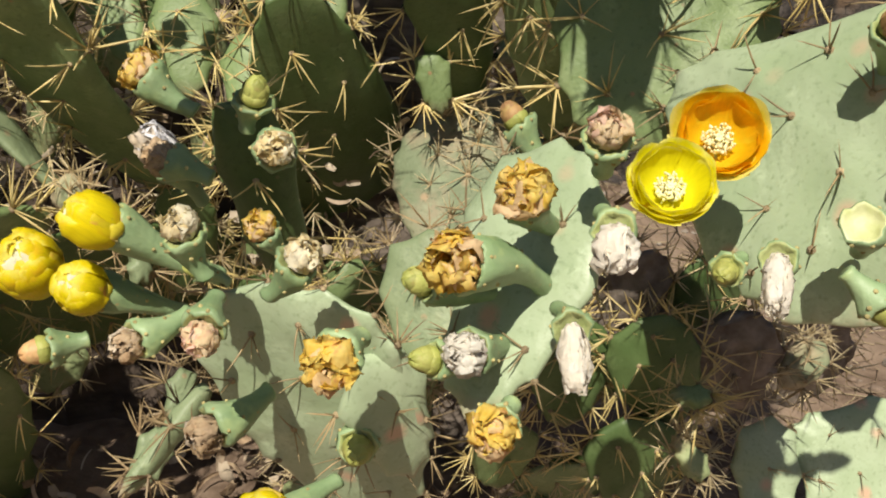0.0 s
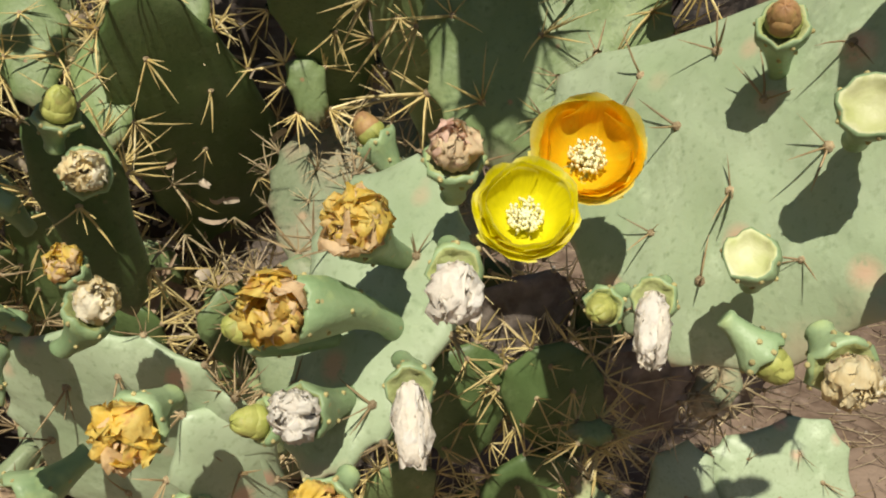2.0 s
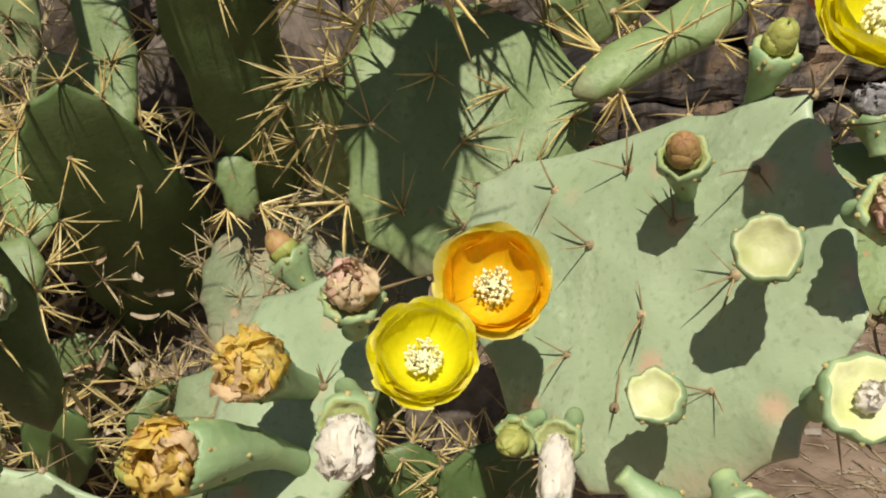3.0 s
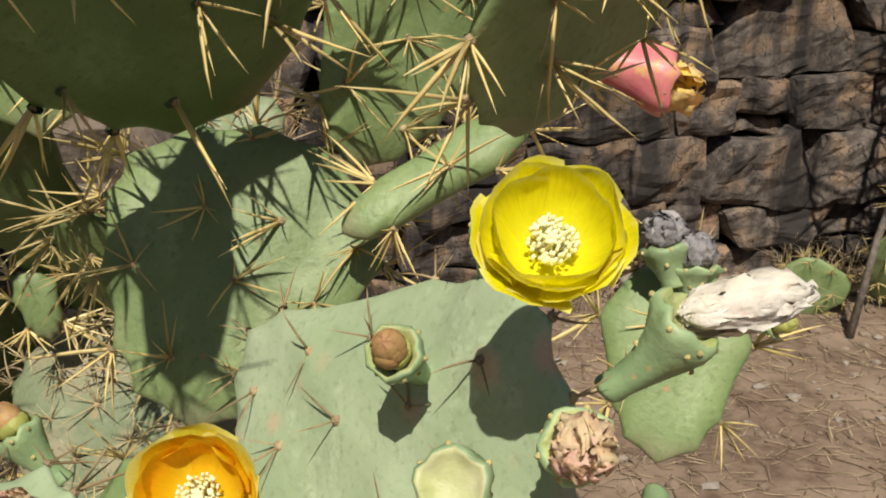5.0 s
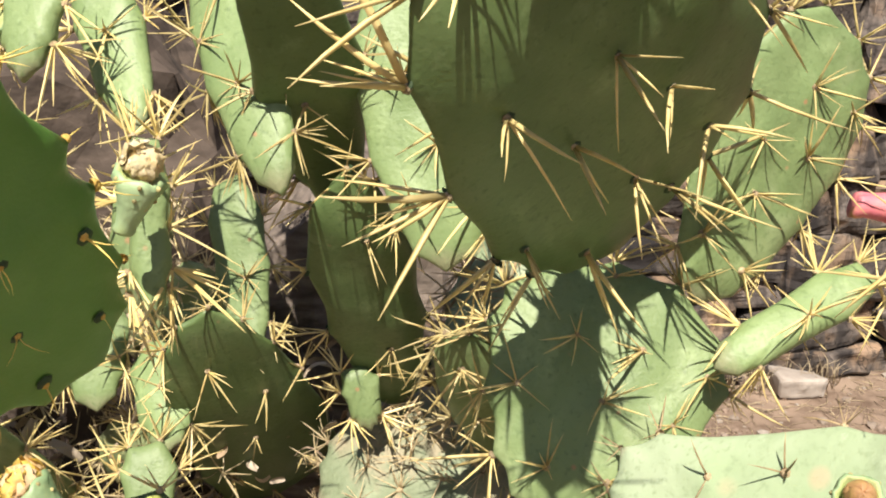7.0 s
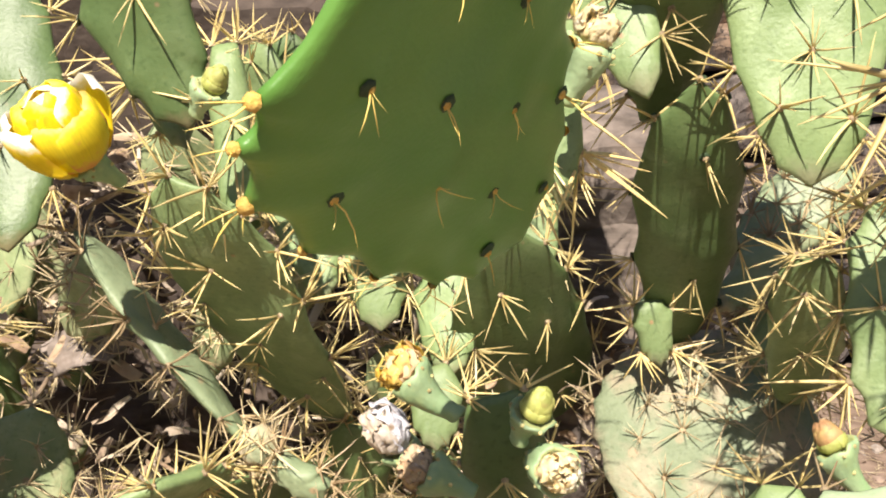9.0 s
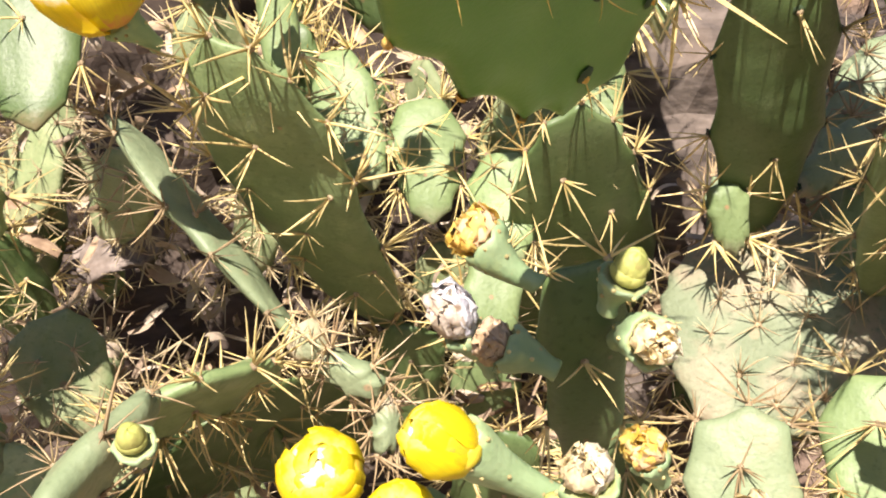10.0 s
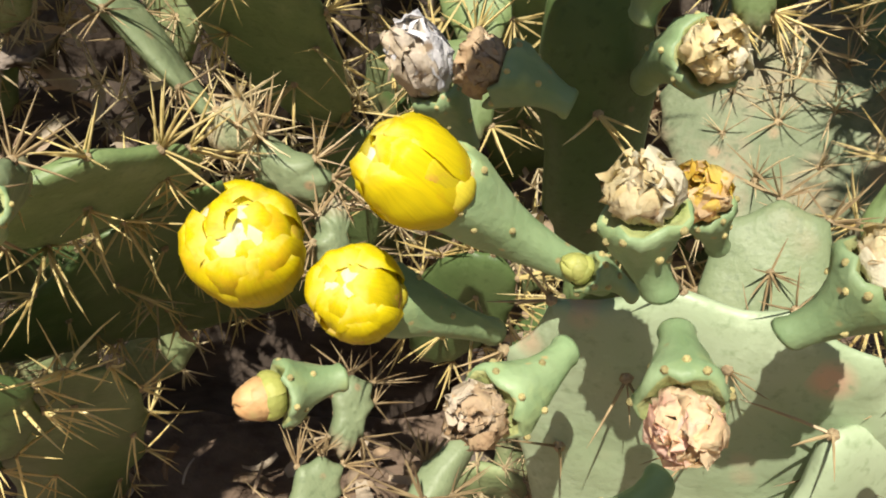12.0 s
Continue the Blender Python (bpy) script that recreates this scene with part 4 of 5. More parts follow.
for n, (x, y, spread, height, count) in enumerate(((2.05, 3.0, 0.14, 0.22, 90), (1.5, 3.05, 0.1, 0.12, 50), (2.5, 2.95, 0.2, 0.25, 90), (1.2, 3.03, 0.12, 0.12, 50))):
    tagged(put(new("dry_grass", grass_mesh(random.Random(n), count, spread, height)), None, Matrix.Translation((x, y, 0.0))), "tuft of dry straw-coloured grass at the wall foot", "grass", kind="stuff")
pale, pf = rough_block(random.Random(9), 0.16, 0.1, 0.07, 8, 0.02)
PALE_STONE = material("pale stone", (0.4, 0.34, 0.29), (0.52, 0.46, 0.4), 12, 0.9, 0.6, 60)
tagged(put(new("loose_stone", mesh_of("loose_stone", pale, pf, [PALE_STONE], smooth=False)), None, Matrix.Translation((1.42, 2.98, 0.03))), "pale loose stone on the soil by the wall", "stone")


def hillside_mesh():
    """The slope that closes the place behind and beside the camera."""
    verts, faces = [], []
    cols, rows = 60, 10
    for j in range(rows + 1):
        for i in range(cols + 1):
            a = math.radians(150 + 240 * i / cols)
            r = 6.5 + 1.1 * j + 0.8 * noise.noise(Vector((i * 0.35, j * 0.4, 2)))
            z = -0.1 + 0.62 * j + 0.5 * noise.noise(Vector((i * 0.5, j * 0.6, 7))) * min(1, j)
            verts.append(Vector((r * math.cos(a), r * math.sin(a), z)))
    for j in range(rows):
        for i in range(cols):
            q = j * (cols + 1) + i
            faces.append((q, q + 1, q + cols + 2, q + cols + 1))
    return mesh_of("backdrop", verts, faces, [ROCK])


tagged(put(new("backdrop", hillside_mesh()), None, Matrix.Identity(4)), "rough brown hillside closing the place", "hillside", kind="structure")


LITTER = material("dry litter", (0.2, 0.13, 0.08), (0.42, 0.31, 0.2), 40, 0.9, 0.4, 120, (0.1, 0.07, 0.05), 18, vary=0.0, island=(0.5, 0.42, 0.32))


def litter_mesh(rng, count, lo, hi, size):
    """Curled scraps of dead skin and stalk caught among the stems."""
    lists = []
    for _ in range(count):
        p = Vector([rng.uniform(a, b) for a, b in zip(lo, hi)])
        d = Vector((rng.gauss(0, 1), rng.gauss(0, 0.6), rng.gauss(0, 0.7))).normalized()
        side = d.orthogonal().normalized()
        side.rotate(Matrix.Rotation(rng.uniform(0, 6.28), 3, d))
        up = d.cross(side)
        ln, wd, curl = rng.uniform(0.4, 1.2) * size, rng.uniform(0.08, 0.45) * size, rng.uniform(-1.2, 1.2)
        verts, faces = [], []
        for i in range(5):
            u = i / 4 - 0.5
            for k in range(3):
                w = (k - 1) * wd * 0.5 * (1 - 1.6 * u * u)
                verts.append(p + d * ln * u + side * w + up * (curl * ln * (u * u) + abs(k - 1) * wd * 0.25 * math.copysign(1, curl)))
        for i in range(4):
            for k in range(2):
                a = i * 3 + k
                faces.append((a, a + 1, a + 4, a + 3))
        lists.append((verts, faces, 0))
    v, f, w = join(lists)
    return mesh_of("dry_litter", v, f, [LITTER], w)


def spine_litter_mesh(rng, count, lo, hi):
    """Tufts of dry spines left on dead stems."""
    lists = []
    for _ in range(count):
        p = Vector([rng.uniform(a, b2) for a, b2 in zip(lo, hi)])
        n = Vector((rng.gauss(0, 0.6), -1, rng.gauss(0.2, 0.6))).normalized()
        for _ in range(rng.randint(5, 9)):
            d = (n + Vector((rng.gauss(0, 0.8), rng.gauss(0, 0.8), rng.gauss(0, 0.8)))).normalized()
            v, f = spine_shape(rng, rng.uniform(0.02, 0.06))
            m = up_pose(p, d)
            lists.append(([m @ q for q in v], f, 0))
    v, f, w = join(lists)
    return mesh_of("dry_spine", v, f, [SPINE_PALE], w, smooth=False)


for n, (count, lo, hi) in enumerate(((170, (-1.05, 1.22, 0.4), (-0.25, 1.52, 1.0)), (130, (-0.2, 1.2, 0.25), (0.5, 1.45, 0.7)), (9, (0.0, 1.2, 0.7), (0.11, 1.29, 0.79)))):
    tagged(put(new("dry_spine", spine_litter_mesh(random.Random(60 + n), count, lo, hi)), None, Matrix.Identity(4)), "tufts of dry pale spines between the cactus stems", "spines", kind="stuff")
for n, (count, lo, hi, size) in enumerate(((420, (-1.05, 1.3, 0.35), (-0.2, 1.6, 1.0), 0.05), (240, (-0.25, 1.3, 0.3), (0.3, 1.55, 0.85), 0.045), (260, (-0.9, 1.0, 0.02), (0.5, 1.5, 0.1), 0.06))):
    tagged(put(new("dry_litter", litter_mesh(random.Random(30 + n), count, lo, hi, size)), None, Matrix.Identity(4)), "brown dry scraps caught between the cactus stems", "litter", kind="stuff")

right_plant = plant("grey-green prickly pear pad crowned with yellow flowers")
pad(right_plant, (0.342, 0.620, 0.789), (0.342, 0.816, 0.989), (-0.811, -0.419, 0.409), 0.345, "open", True, 0.52, slant=-0.25)
flower(right_plant, (0.224, 0.703, 0.905), (-0.128, -0.810, 0.572), 0.072, "orange")
flower(right_plant, (0.171, 0.632, 0.889), (-0.059, -0.699, 0.713), 0.062, "yellow")
flower(right_plant, (0.401, 0.596, 1.086), (-0.168, -0.697, 0.697), 0.066, "yellow")
fruit(right_plant, (0.363, 0.731, 0.954), (0.328, 0.660, 1.018), "bud", 0.017)
fruit(right_plant, (0.325, 0.641, 0.840), (0.302, 0.596, 0.882), "cup", 0.017)
fruit(right_plant, (0.377, 0.640, 0.938), (0.352, 0.582, 0.977), "cup", 0.0195)
fruit(right_plant, (0.411, 0.606, 0.987), (0.407, 0.550, 1.010), "withered_pink", 0.0185)
fruit(right_plant, (0.446, 0.635, 0.991), (0.481, 0.615, 1.040), "drape_side", 0.021)
fruit(right_plant, (0.401, 0.735, 1.017), (0.404, 0.703, 1.077), "bud_green", 0.016)
fruit(right_plant, (0.328, 0.545, 0.855), (0.331, 0.508, 0.845), "withered_tan", 0.02)
fruit(right_plant, (0.274, 0.523, 0.867), (0.293, 0.514, 0.850), "bud_green", 0.014)
fruit(right_plant, (0.261, 0.710, 0.803), (0.230, 0.661, 0.811), "bud_green", 0.015)
fruit(right_plant, (0.271, 0.651, 0.837), (0.246, 0.595, 0.854), "drape", 0.0145)
fruit(right_plant, (0.389, 0.575, 0.883), (0.392, 0.532, 0.912), "cup_white", 0.024)
fruit(right_plant, (0.468, 0.609, 0.940), (0.426, 0.560, 0.939), "bud_green", 0.018)
pad(right_plant, (0.568, 0.839, 0.803), (0.619, 0.924, 0.945), (-0.202, -0.807, 0.555), 0.131, "mature", True)
fruit(right_plant, (0.658, 0.869, 0.912), (0.675, 0.846, 0.918), "bud_green", 0.014)
fruit(right_plant, (0.585, 0.872, 0.945), (0.580, 0.887, 0.986), "withered_grey", 0.022)
fruit(right_plant, (0.601, 0.866, 0.936), (0.603, 0.878, 0.972), "withered_grey", 0.022)

back_plant = plant("spiny prickly pear branching above the others")
pad(back_plant, (0.190, 0.917, 0.828), (0.268, 1.037, 1.054), (-0.054, -0.870, 0.491), 0.248, "mature", True, 0.85, notch=0.14)
pad(back_plant, (0.335, 1.035, 1.015), (0.478, 1.085, 1.296), (0.380, -0.915, 0.080), 0.200, "mature", True)
pad(back_plant, (0.324, 0.921, 0.988), (0.479, 0.953, 1.070), (-0.205, -0.717, 0.666), 0.047, "mature", square=0.6, step=0.05, thick=0.03, blunt=0.3)
pad(back_plant, (0.434, 0.835, 1.089), (0.523, 0.772, 1.291), (0.599, -0.649, -0.469), 0.267, "mature", True)
pad(back_plant, (0.474, 0.736, 1.261), (0.537, 0.743, 1.311), (-0.390, -0.781, 0.488), 0.042, "mature")
fruit(back_plant, (0.419, 0.628, 1.269), (0.414, 0.621, 1.311), "bud_pink", 0.02)
fruit(back_plant, (0.566, 1.170, 1.083), (0.682, 1.149, 1.057), "ripe", 0.037)
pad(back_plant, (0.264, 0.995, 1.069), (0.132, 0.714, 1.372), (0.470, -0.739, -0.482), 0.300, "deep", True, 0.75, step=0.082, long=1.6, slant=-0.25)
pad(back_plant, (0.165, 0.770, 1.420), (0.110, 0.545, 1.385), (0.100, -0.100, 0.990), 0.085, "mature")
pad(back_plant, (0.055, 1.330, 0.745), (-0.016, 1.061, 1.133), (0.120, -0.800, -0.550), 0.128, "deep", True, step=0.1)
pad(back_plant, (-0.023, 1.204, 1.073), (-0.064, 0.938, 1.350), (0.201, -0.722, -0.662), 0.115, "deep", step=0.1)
pad(back_plant, (0.085, 1.000, 1.060), (0.078, 1.105, 1.357), (-0.103, -0.927, 0.361), 0.165, "mature", True)
pad(back_plant, (-0.071, 1.000, 1.138), (-0.153, 1.205, 1.365), (-0.352, -0.755, 0.553), 0.099, "mature")
pad(back_plant, (0.011, 1.226, 0.778), (-0.012, 1.240, 0.865), (0.101, -0.909, 0.404), 0.056, "mature")
pad(back_plant, (0.204, 1.275, 0.690), (0.096, 1.006, 0.984), (0.100, -0.752, -0.652), 0.089, "mature")
pad(back_plant, (0.174, 1.405, 0.733), (0.212, 1.491, 0.887), (-0.101, -0.858, 0.504), 0.102, "pale")
pad(back_plant, (0.085, 1.282, 0.831), (0.169, 1.321, 0.914), (-0.101, -0.858, 0.504), 0.066, "pale")
pad(back_plant, (0.117, 1.358, 0.864), (0.270, 1.416, 1.004), (-0.202, -0.807, 0.555), 0.117, "pale", step=0.035)
pad(back_plant, (0.143, 1.289, 0.735), (0.203, 1.354, 0.857), (-0.101, -0.858, 0.504), 0.060, "mature")
pad(back_plant, (0.038, 1.375, 0.709), (0.038, 1.439, 0.818), (-0.101, -0.858, 0.504), 0.064, "pale")
pad(back_plant, (0.040, 1.345, 0.785), (0.104, 1.157, 0.592), (-0.101, -0.704, 0.704), 0.285, "corky", True, square=0.75, step=0.05, thick=0.034, blunt=0.15)
pad(back_plant, (-0.004, 0.955, 0.528), (-0.008, 1.049, 0.688), (-0.150, -0.852, 0.501), 0.120, "pale")
pad(back_plant, (0.109, 0.980, 0.565), (0.119, 1.071, 0.717), (-0.303, -0.808, 0.505), 0.101, "mature")
pad(back_plant, (-0.138, 1.268, 0.846), (-0.173, 1.374, 1.076), (-0.101, -0.909, 0.404), 0.080, "mature")
pad(back_plant, (-0.214, 1.099, 1.171), (-0.280, 1.209, 1.345), (-0.101, -0.858, 0.504), 0.077, "mature")
pad(back_plant, (-0.300, 1.028, 1.234), (-0.285, 1.089, 1.341), (-0.303, -0.808, 0.505), 0.065, "mature")
pad(back_plant, (-0.113, 1.136, 1.269), (-0.162, 1.210, 1.387), (-0.204, -0.865, 0.458), 0.065, "mature")
fruit(back_plant, (-0.374, 1.014, 1.240), (-0.357, 1.006, 1.286), "bud_green", 0.019)
fruit(back_plant, (-0.426, 1.017, 1.244), (-0.413, 1.008, 1.285), "bud_green", 0.019)
fruit(back_plant, (-0.322, 1.074, 1.272), (-0.335, 1.060, 1.294), "plain", 0.02)


middle_plant = plant("prickly pear pad rimmed with wilted flowers")
pad(middle_plant, (0.034, 0.658, 0.672), (0.109, 0.796, 0.880), (-0.600, -0.550, 0.580), 0.163, "open")
fruit(middle_plant, (0.131, 0.681, 0.889), (0.129, 0.656, 0.933), "withered_pink", 0.02)
fruit(middle_plant, (0.110, 0.835, 0.841), (0.071, 0.849, 0.892), "bud", 0.018)
fruit(middle_plant, (0.108, 0.736, 0.817), (0.057, 0.625, 0.903), "withered_orange", 0.022)
fruit(middle_plant, (0.092, 0.696, 0.783), (0.000, 0.609, 0.849), "withered_orange", 0.0235)
fruit(middle_plant, (0.050, 0.700, 0.775), (-0.022, 0.668, 0.803), "bud_green", 0.018)
fruit(middle_plant, (0.071, 0.693, 0.735), (0.016, 0.614, 0.763), "withered_white", 0.02)
fruit(middle_plant, (0.045, 0.665, 0.728), (-0.013, 0.636, 0.747), "bud_green", 0.017)
fruit(middle_plant, (0.124, 0.633, 0.875), (0.124, 0.581, 0.881), "drape_short", 0.0165)
fruit(middle_plant, (0.094, 0.623, 0.800), (0.098, 0.572, 0.809), "drape", 0.0155)
fruit(middle_plant, (0.060, 0.597, 0.731), (0.042, 0.555, 0.734), "withered_orange", 0.019)

front_plant = plant("low prickly pear pad with yellow closing flowers")
pad(front_plant, (-0.060, 0.838, 0.420), (-0.160, 0.760, 0.752), (-0.252, -0.940, -0.160), 0.232, "open", True, 0.7)
pad(front_plant, (-0.020, 0.780, 0.520), (-0.060, 0.740, 0.700), (0.199, -0.845, 0.497), 0.100, "open")
fruit(front_plant, (-0.058, 0.650, 0.760), (-0.080, 0.598, 0.764), "withered_orange", 0.022)
fruit(front_plant, (-0.075, 0.807, 0.590), (-0.071, 0.705, 0.600), "bud_green", 0.021)
fruit(front_plant, (-0.177, 0.675, 0.784), (-0.182, 0.624, 0.771), "withered_pink", 0.0185)
fruit(front_plant, (-0.214, 0.720, 0.745), (-0.262, 0.671, 0.736), "withered_brown", 0.0185)
fruit(front_plant, (-0.327, 0.771, 0.689), (-0.368, 0.749, 0.689), "bud_pink", 0.019)
flower(front_plant, (-0.378, 0.811, 0.735), (0.001, -0.683, 0.730), 0.07, "closed")
flower(front_plant, (-0.312, 0.766, 0.738), (-0.171, -0.730, 0.661), 0.051, "closed")
fruit(front_plant, (-0.242, 0.810, 0.697), (-0.312, 0.766, 0.744), "plain", 0.0195)
flower(front_plant, (-0.272, 0.735, 0.812), (-0.630, -0.355, 0.691), 0.053, "closed")
fruit(front_plant, (-0.192, 0.758, 0.761), (-0.276, 0.734, 0.824), "plain", 0.0205)
fruit(front_plant, (-0.185, 0.677, 0.800), (-0.200, 0.669, 0.851), "withered_tan", 0.0185)
fruit(front_plant, (-0.136, 0.768, 0.777), (-0.155, 0.753, 0.815), "withered_orange", 0.015)
fruit(front_plant, (-0.135, 0.669, 0.787), (-0.101, 0.658, 0.831), "withered_tan", 0.0185)
fruit(front_plant, (-0.193, 0.738, 0.770), (-0.217, 0.733, 0.784), "bud_green", 0.011)

fruit(front_plant, (-0.153, 0.741, 0.652), (-0.212, 0.690, 0.634), "withered_brown", 0.023)
flower(front_plant, (-0.131, 0.617, 0.597), (-0.300, -0.600, 0.740), 0.05, "closed")
fruit(front_plant, (-0.084, 0.665, 0.607), (-0.127, 0.618, 0.599), "plain", 0.018)

left_plant = plant("shaded dark green prickly pear with wilted fruits")
pad(left_plant, (-0.193, 0.816, 1.059), (-0.268, 0.525, 1.250), (0.745, -0.488, -0.454), 0.228, "young", True, 0.75, step=0.062)
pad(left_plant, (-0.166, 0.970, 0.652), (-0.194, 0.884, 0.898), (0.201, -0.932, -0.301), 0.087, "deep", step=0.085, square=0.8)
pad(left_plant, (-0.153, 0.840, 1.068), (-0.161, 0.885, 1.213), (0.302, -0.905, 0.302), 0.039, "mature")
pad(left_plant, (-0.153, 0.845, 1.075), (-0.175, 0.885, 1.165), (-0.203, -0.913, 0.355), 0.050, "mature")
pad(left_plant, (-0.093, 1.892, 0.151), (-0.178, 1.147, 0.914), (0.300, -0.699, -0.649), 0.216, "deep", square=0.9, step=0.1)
fruit(left_plant, (-0.159, 0.892, 0.826), (-0.140, 0.786, 0.876), "withered_tan", 0.021)
fruit(left_plant, (-0.175, 0.838, 0.875), (-0.162, 0.824, 0.915), "bud_green", 0.019)
fruit(left_plant, (-0.224, 0.851, 0.889), (-0.279, 0.857, 0.931), "withered_orange", 0.02)
fruit(left_plant, (-0.209, 0.825, 0.831), (-0.259, 0.833, 0.851), "withered_brown", 0.02)
fruit(left_plant, (-0.259, 0.980, 0.747), (-0.294, 0.954, 0.814), "papery", 0.02)
fruit(left_plant, (-0.159, 0.799, 1.155), (-0.139, 0.794, 1.210), "withered_tan", 0.0185)

far_left_plant = plant("spiny prickly pear branches over dry ground")
pad(far_left_plant, (-0.458, 1.100, 0.704), (-0.678, 1.166, 0.942), (-0.781, -0.167, -0.601), 0.095, "pale", True, thick=0.021)
pad(far_left_plant, (-0.495, 1.115, 0.665), (-0.599, 0.948, 0.702), (0.327, -0.716, -0.617), 0.150, "mature", True, thick=0.025)
pad(far_left_plant, (-0.562, 0.933, 0.741), (-0.600, 0.740, 0.715), (0.773, -0.230, -0.592), 0.110, "pale", True, thick=0.034)
pad(far_left_plant, (-0.480, 1.108, 0.700), (-0.436, 1.090, 0.722), (0.100, -0.800, 0.590), 0.050, "woody", thick=0.032, step=0.025)
pad(far_left_plant, (-0.458, 1.100, 0.704), (-0.371, 1.089, 0.661), (-0.146, -0.975, -0.169), 0.050, "pale", thick=0.03)
pad(far_left_plant, (-0.371, 1.089, 0.661), (-0.373, 1.060, 0.600), (0.710, -0.630, 0.315), 0.040, "pale", thick=0.026)
pad(far_left_plant, (-0.409, 1.339, 0.602), (-0.495, 0.988, 1.035), (-0.200, -0.741, -0.641), 0.156, "mature", True, 0.8, step=0.075)
# The dark skin colour makes this background pad read as shaded.
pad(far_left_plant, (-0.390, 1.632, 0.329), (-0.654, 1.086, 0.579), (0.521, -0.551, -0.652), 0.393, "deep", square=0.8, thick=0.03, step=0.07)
pad(far_left_plant, (-0.537, 1.143, 1.045), (-0.612, 1.212, 1.147), (-0.101, -0.858, 0.504), 0.059, "mature")
pad(far_left_plant, (-0.448, 1.018, 0.978), (-0.475, 1.087, 1.171), (0.203, -0.913, 0.355), 0.046, "mature")
pad(far_left_plant, (-0.406, 1.265, 0.831), (-0.470, 1.363, 0.984), (-0.101, -0.858, 0.504), 0.086, "mature")
pad(far_left_plant, (-0.338, 1.274, 0.788), (-0.362, 1.354, 0.929), (0.101, -0.858, 0.504), 0.100, "mature")
pad(far_left_plant, (-0.228, 1.345, 0.812), (-0.218, 1.401, 0.938), (0.000, -0.914, 0.406), 0.106, "mature")
pad(far_left_plant, (-0.244, 1.242, 0.745), (-0.260, 1.320, 0.872), (-0.199, -0.845, 0.497), 0.093, "mature")
pad(far_left_plant, (-0.257, 1.178, 0.672), (-0.267, 1.234, 0.769), (0.101, -0.858, 0.504), 0.076, "mature")
pad(far_left_plant, (-0.800, 1.380, 0.720), (-0.700, 1.280, 0.860), (0.207, -0.830, 0.518), 0.108, "old", step=0.045)
pad(far_left_plant, (-0.620, 1.400, 0.660), (-0.550, 1.330, 0.800), (-0.207, -0.830, 0.518), 0.099, "old", step=0.045)
pad(far_left_plant, (-0.500, 1.420, 0.760), (-0.420, 1.360, 0.900), (0.111, -0.889, -0.444), 0.108, "old", step=0.045)
pad(far_left_plant, (-0.900, 1.400, 0.550), (-0.950, 1.300, 0.750), (0.207, -0.830, 0.518), 0.108, "deep", step=0.045)
pad(far_left_plant, (-0.360, 1.400, 0.620), (-0.300, 1.330, 0.740), (0.218, -0.873, 0.436), 0.099, "old", step=0.045)
pad(far_left_plant, (-0.580, 1.450, 0.900), (-0.660, 1.360, 1.020), (0.207, -0.830, 0.518), 0.108, "old", step=0.045)
pad(far_left_plant, (-0.280, 1.420, 0.800), (-0.200, 1.360, 0.960), (0.207, -0.830, 0.518), 0.099, "old", step=0.045)
pad(far_left_plant, (-0.743, 1.150, 0.540), (-0.795, 1.200, 0.690), (0.250, -0.800, 0.540), 0.120, "old", True, step=0.04)
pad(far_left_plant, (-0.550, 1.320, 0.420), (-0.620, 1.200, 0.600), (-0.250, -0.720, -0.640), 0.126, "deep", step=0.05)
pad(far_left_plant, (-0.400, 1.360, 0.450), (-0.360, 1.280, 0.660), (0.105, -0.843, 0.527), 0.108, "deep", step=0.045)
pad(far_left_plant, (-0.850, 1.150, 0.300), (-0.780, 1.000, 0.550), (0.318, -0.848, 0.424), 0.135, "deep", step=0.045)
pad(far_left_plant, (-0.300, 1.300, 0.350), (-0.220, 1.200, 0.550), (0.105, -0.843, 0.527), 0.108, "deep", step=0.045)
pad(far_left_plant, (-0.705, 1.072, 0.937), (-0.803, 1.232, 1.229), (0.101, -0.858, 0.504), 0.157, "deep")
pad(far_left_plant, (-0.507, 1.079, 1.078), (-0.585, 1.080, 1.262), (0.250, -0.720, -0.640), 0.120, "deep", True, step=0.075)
fruit(far_left_plant, (-0.524, 0.804, 0.755), (-0.522, 0.785, 0.785), "bud_green", 0.017)
flower(far_left_plant, (-0.581, 0.981, 1.061), (-0.249, -0.449, 0.858), 0.085, "ruffled")
fruit(far_left_plant, (-0.556, 1.007, 1.036), (-0.581, 0.981, 1.061), "plain", 0.018)
fruit(far_left_plant, (-0.467, 0.962, 1.112), (-0.445, 0.953, 1.145), "bud_green", 0.017)

edge_plant = plant("spiny prickly pear with shaded pads and added shade-casting pads")
pad(edge_plant, (-0.740, 0.900, 0.250), (-0.740, 1.000, 0.630), (0.217, -0.976, 0.000), 0.130, "old")
pad(edge_plant, (-0.700, 0.980, 0.420), (-0.640, 0.930, 0.575), (0.302, -0.754, -0.583), 0.150, "deep")
# Added pads, mostly out of view, turned square to the sun to cast shade.
pad(edge_plant, (-0.740, 0.960, 0.840), (-0.720, 0.760, 0.980), (-0.113, -0.585, 0.803), 0.200, "mature")
pad(edge_plant, (-0.740, 0.780, 0.970), (-0.880, 0.620, 1.080), (-0.113, -0.585, 0.803), 0.200, "mature")
pad(edge_plant, (-0.780, 0.980, 0.900), (-0.880, 0.900, 1.120), (-0.113, -0.585, 0.803), 0.190, "mature")
pad(edge_plant, (-0.760, 1.000, 0.600), (-0.970, 0.930, 0.760), (-0.113, -0.585, 0.803), 0.220, "mature")
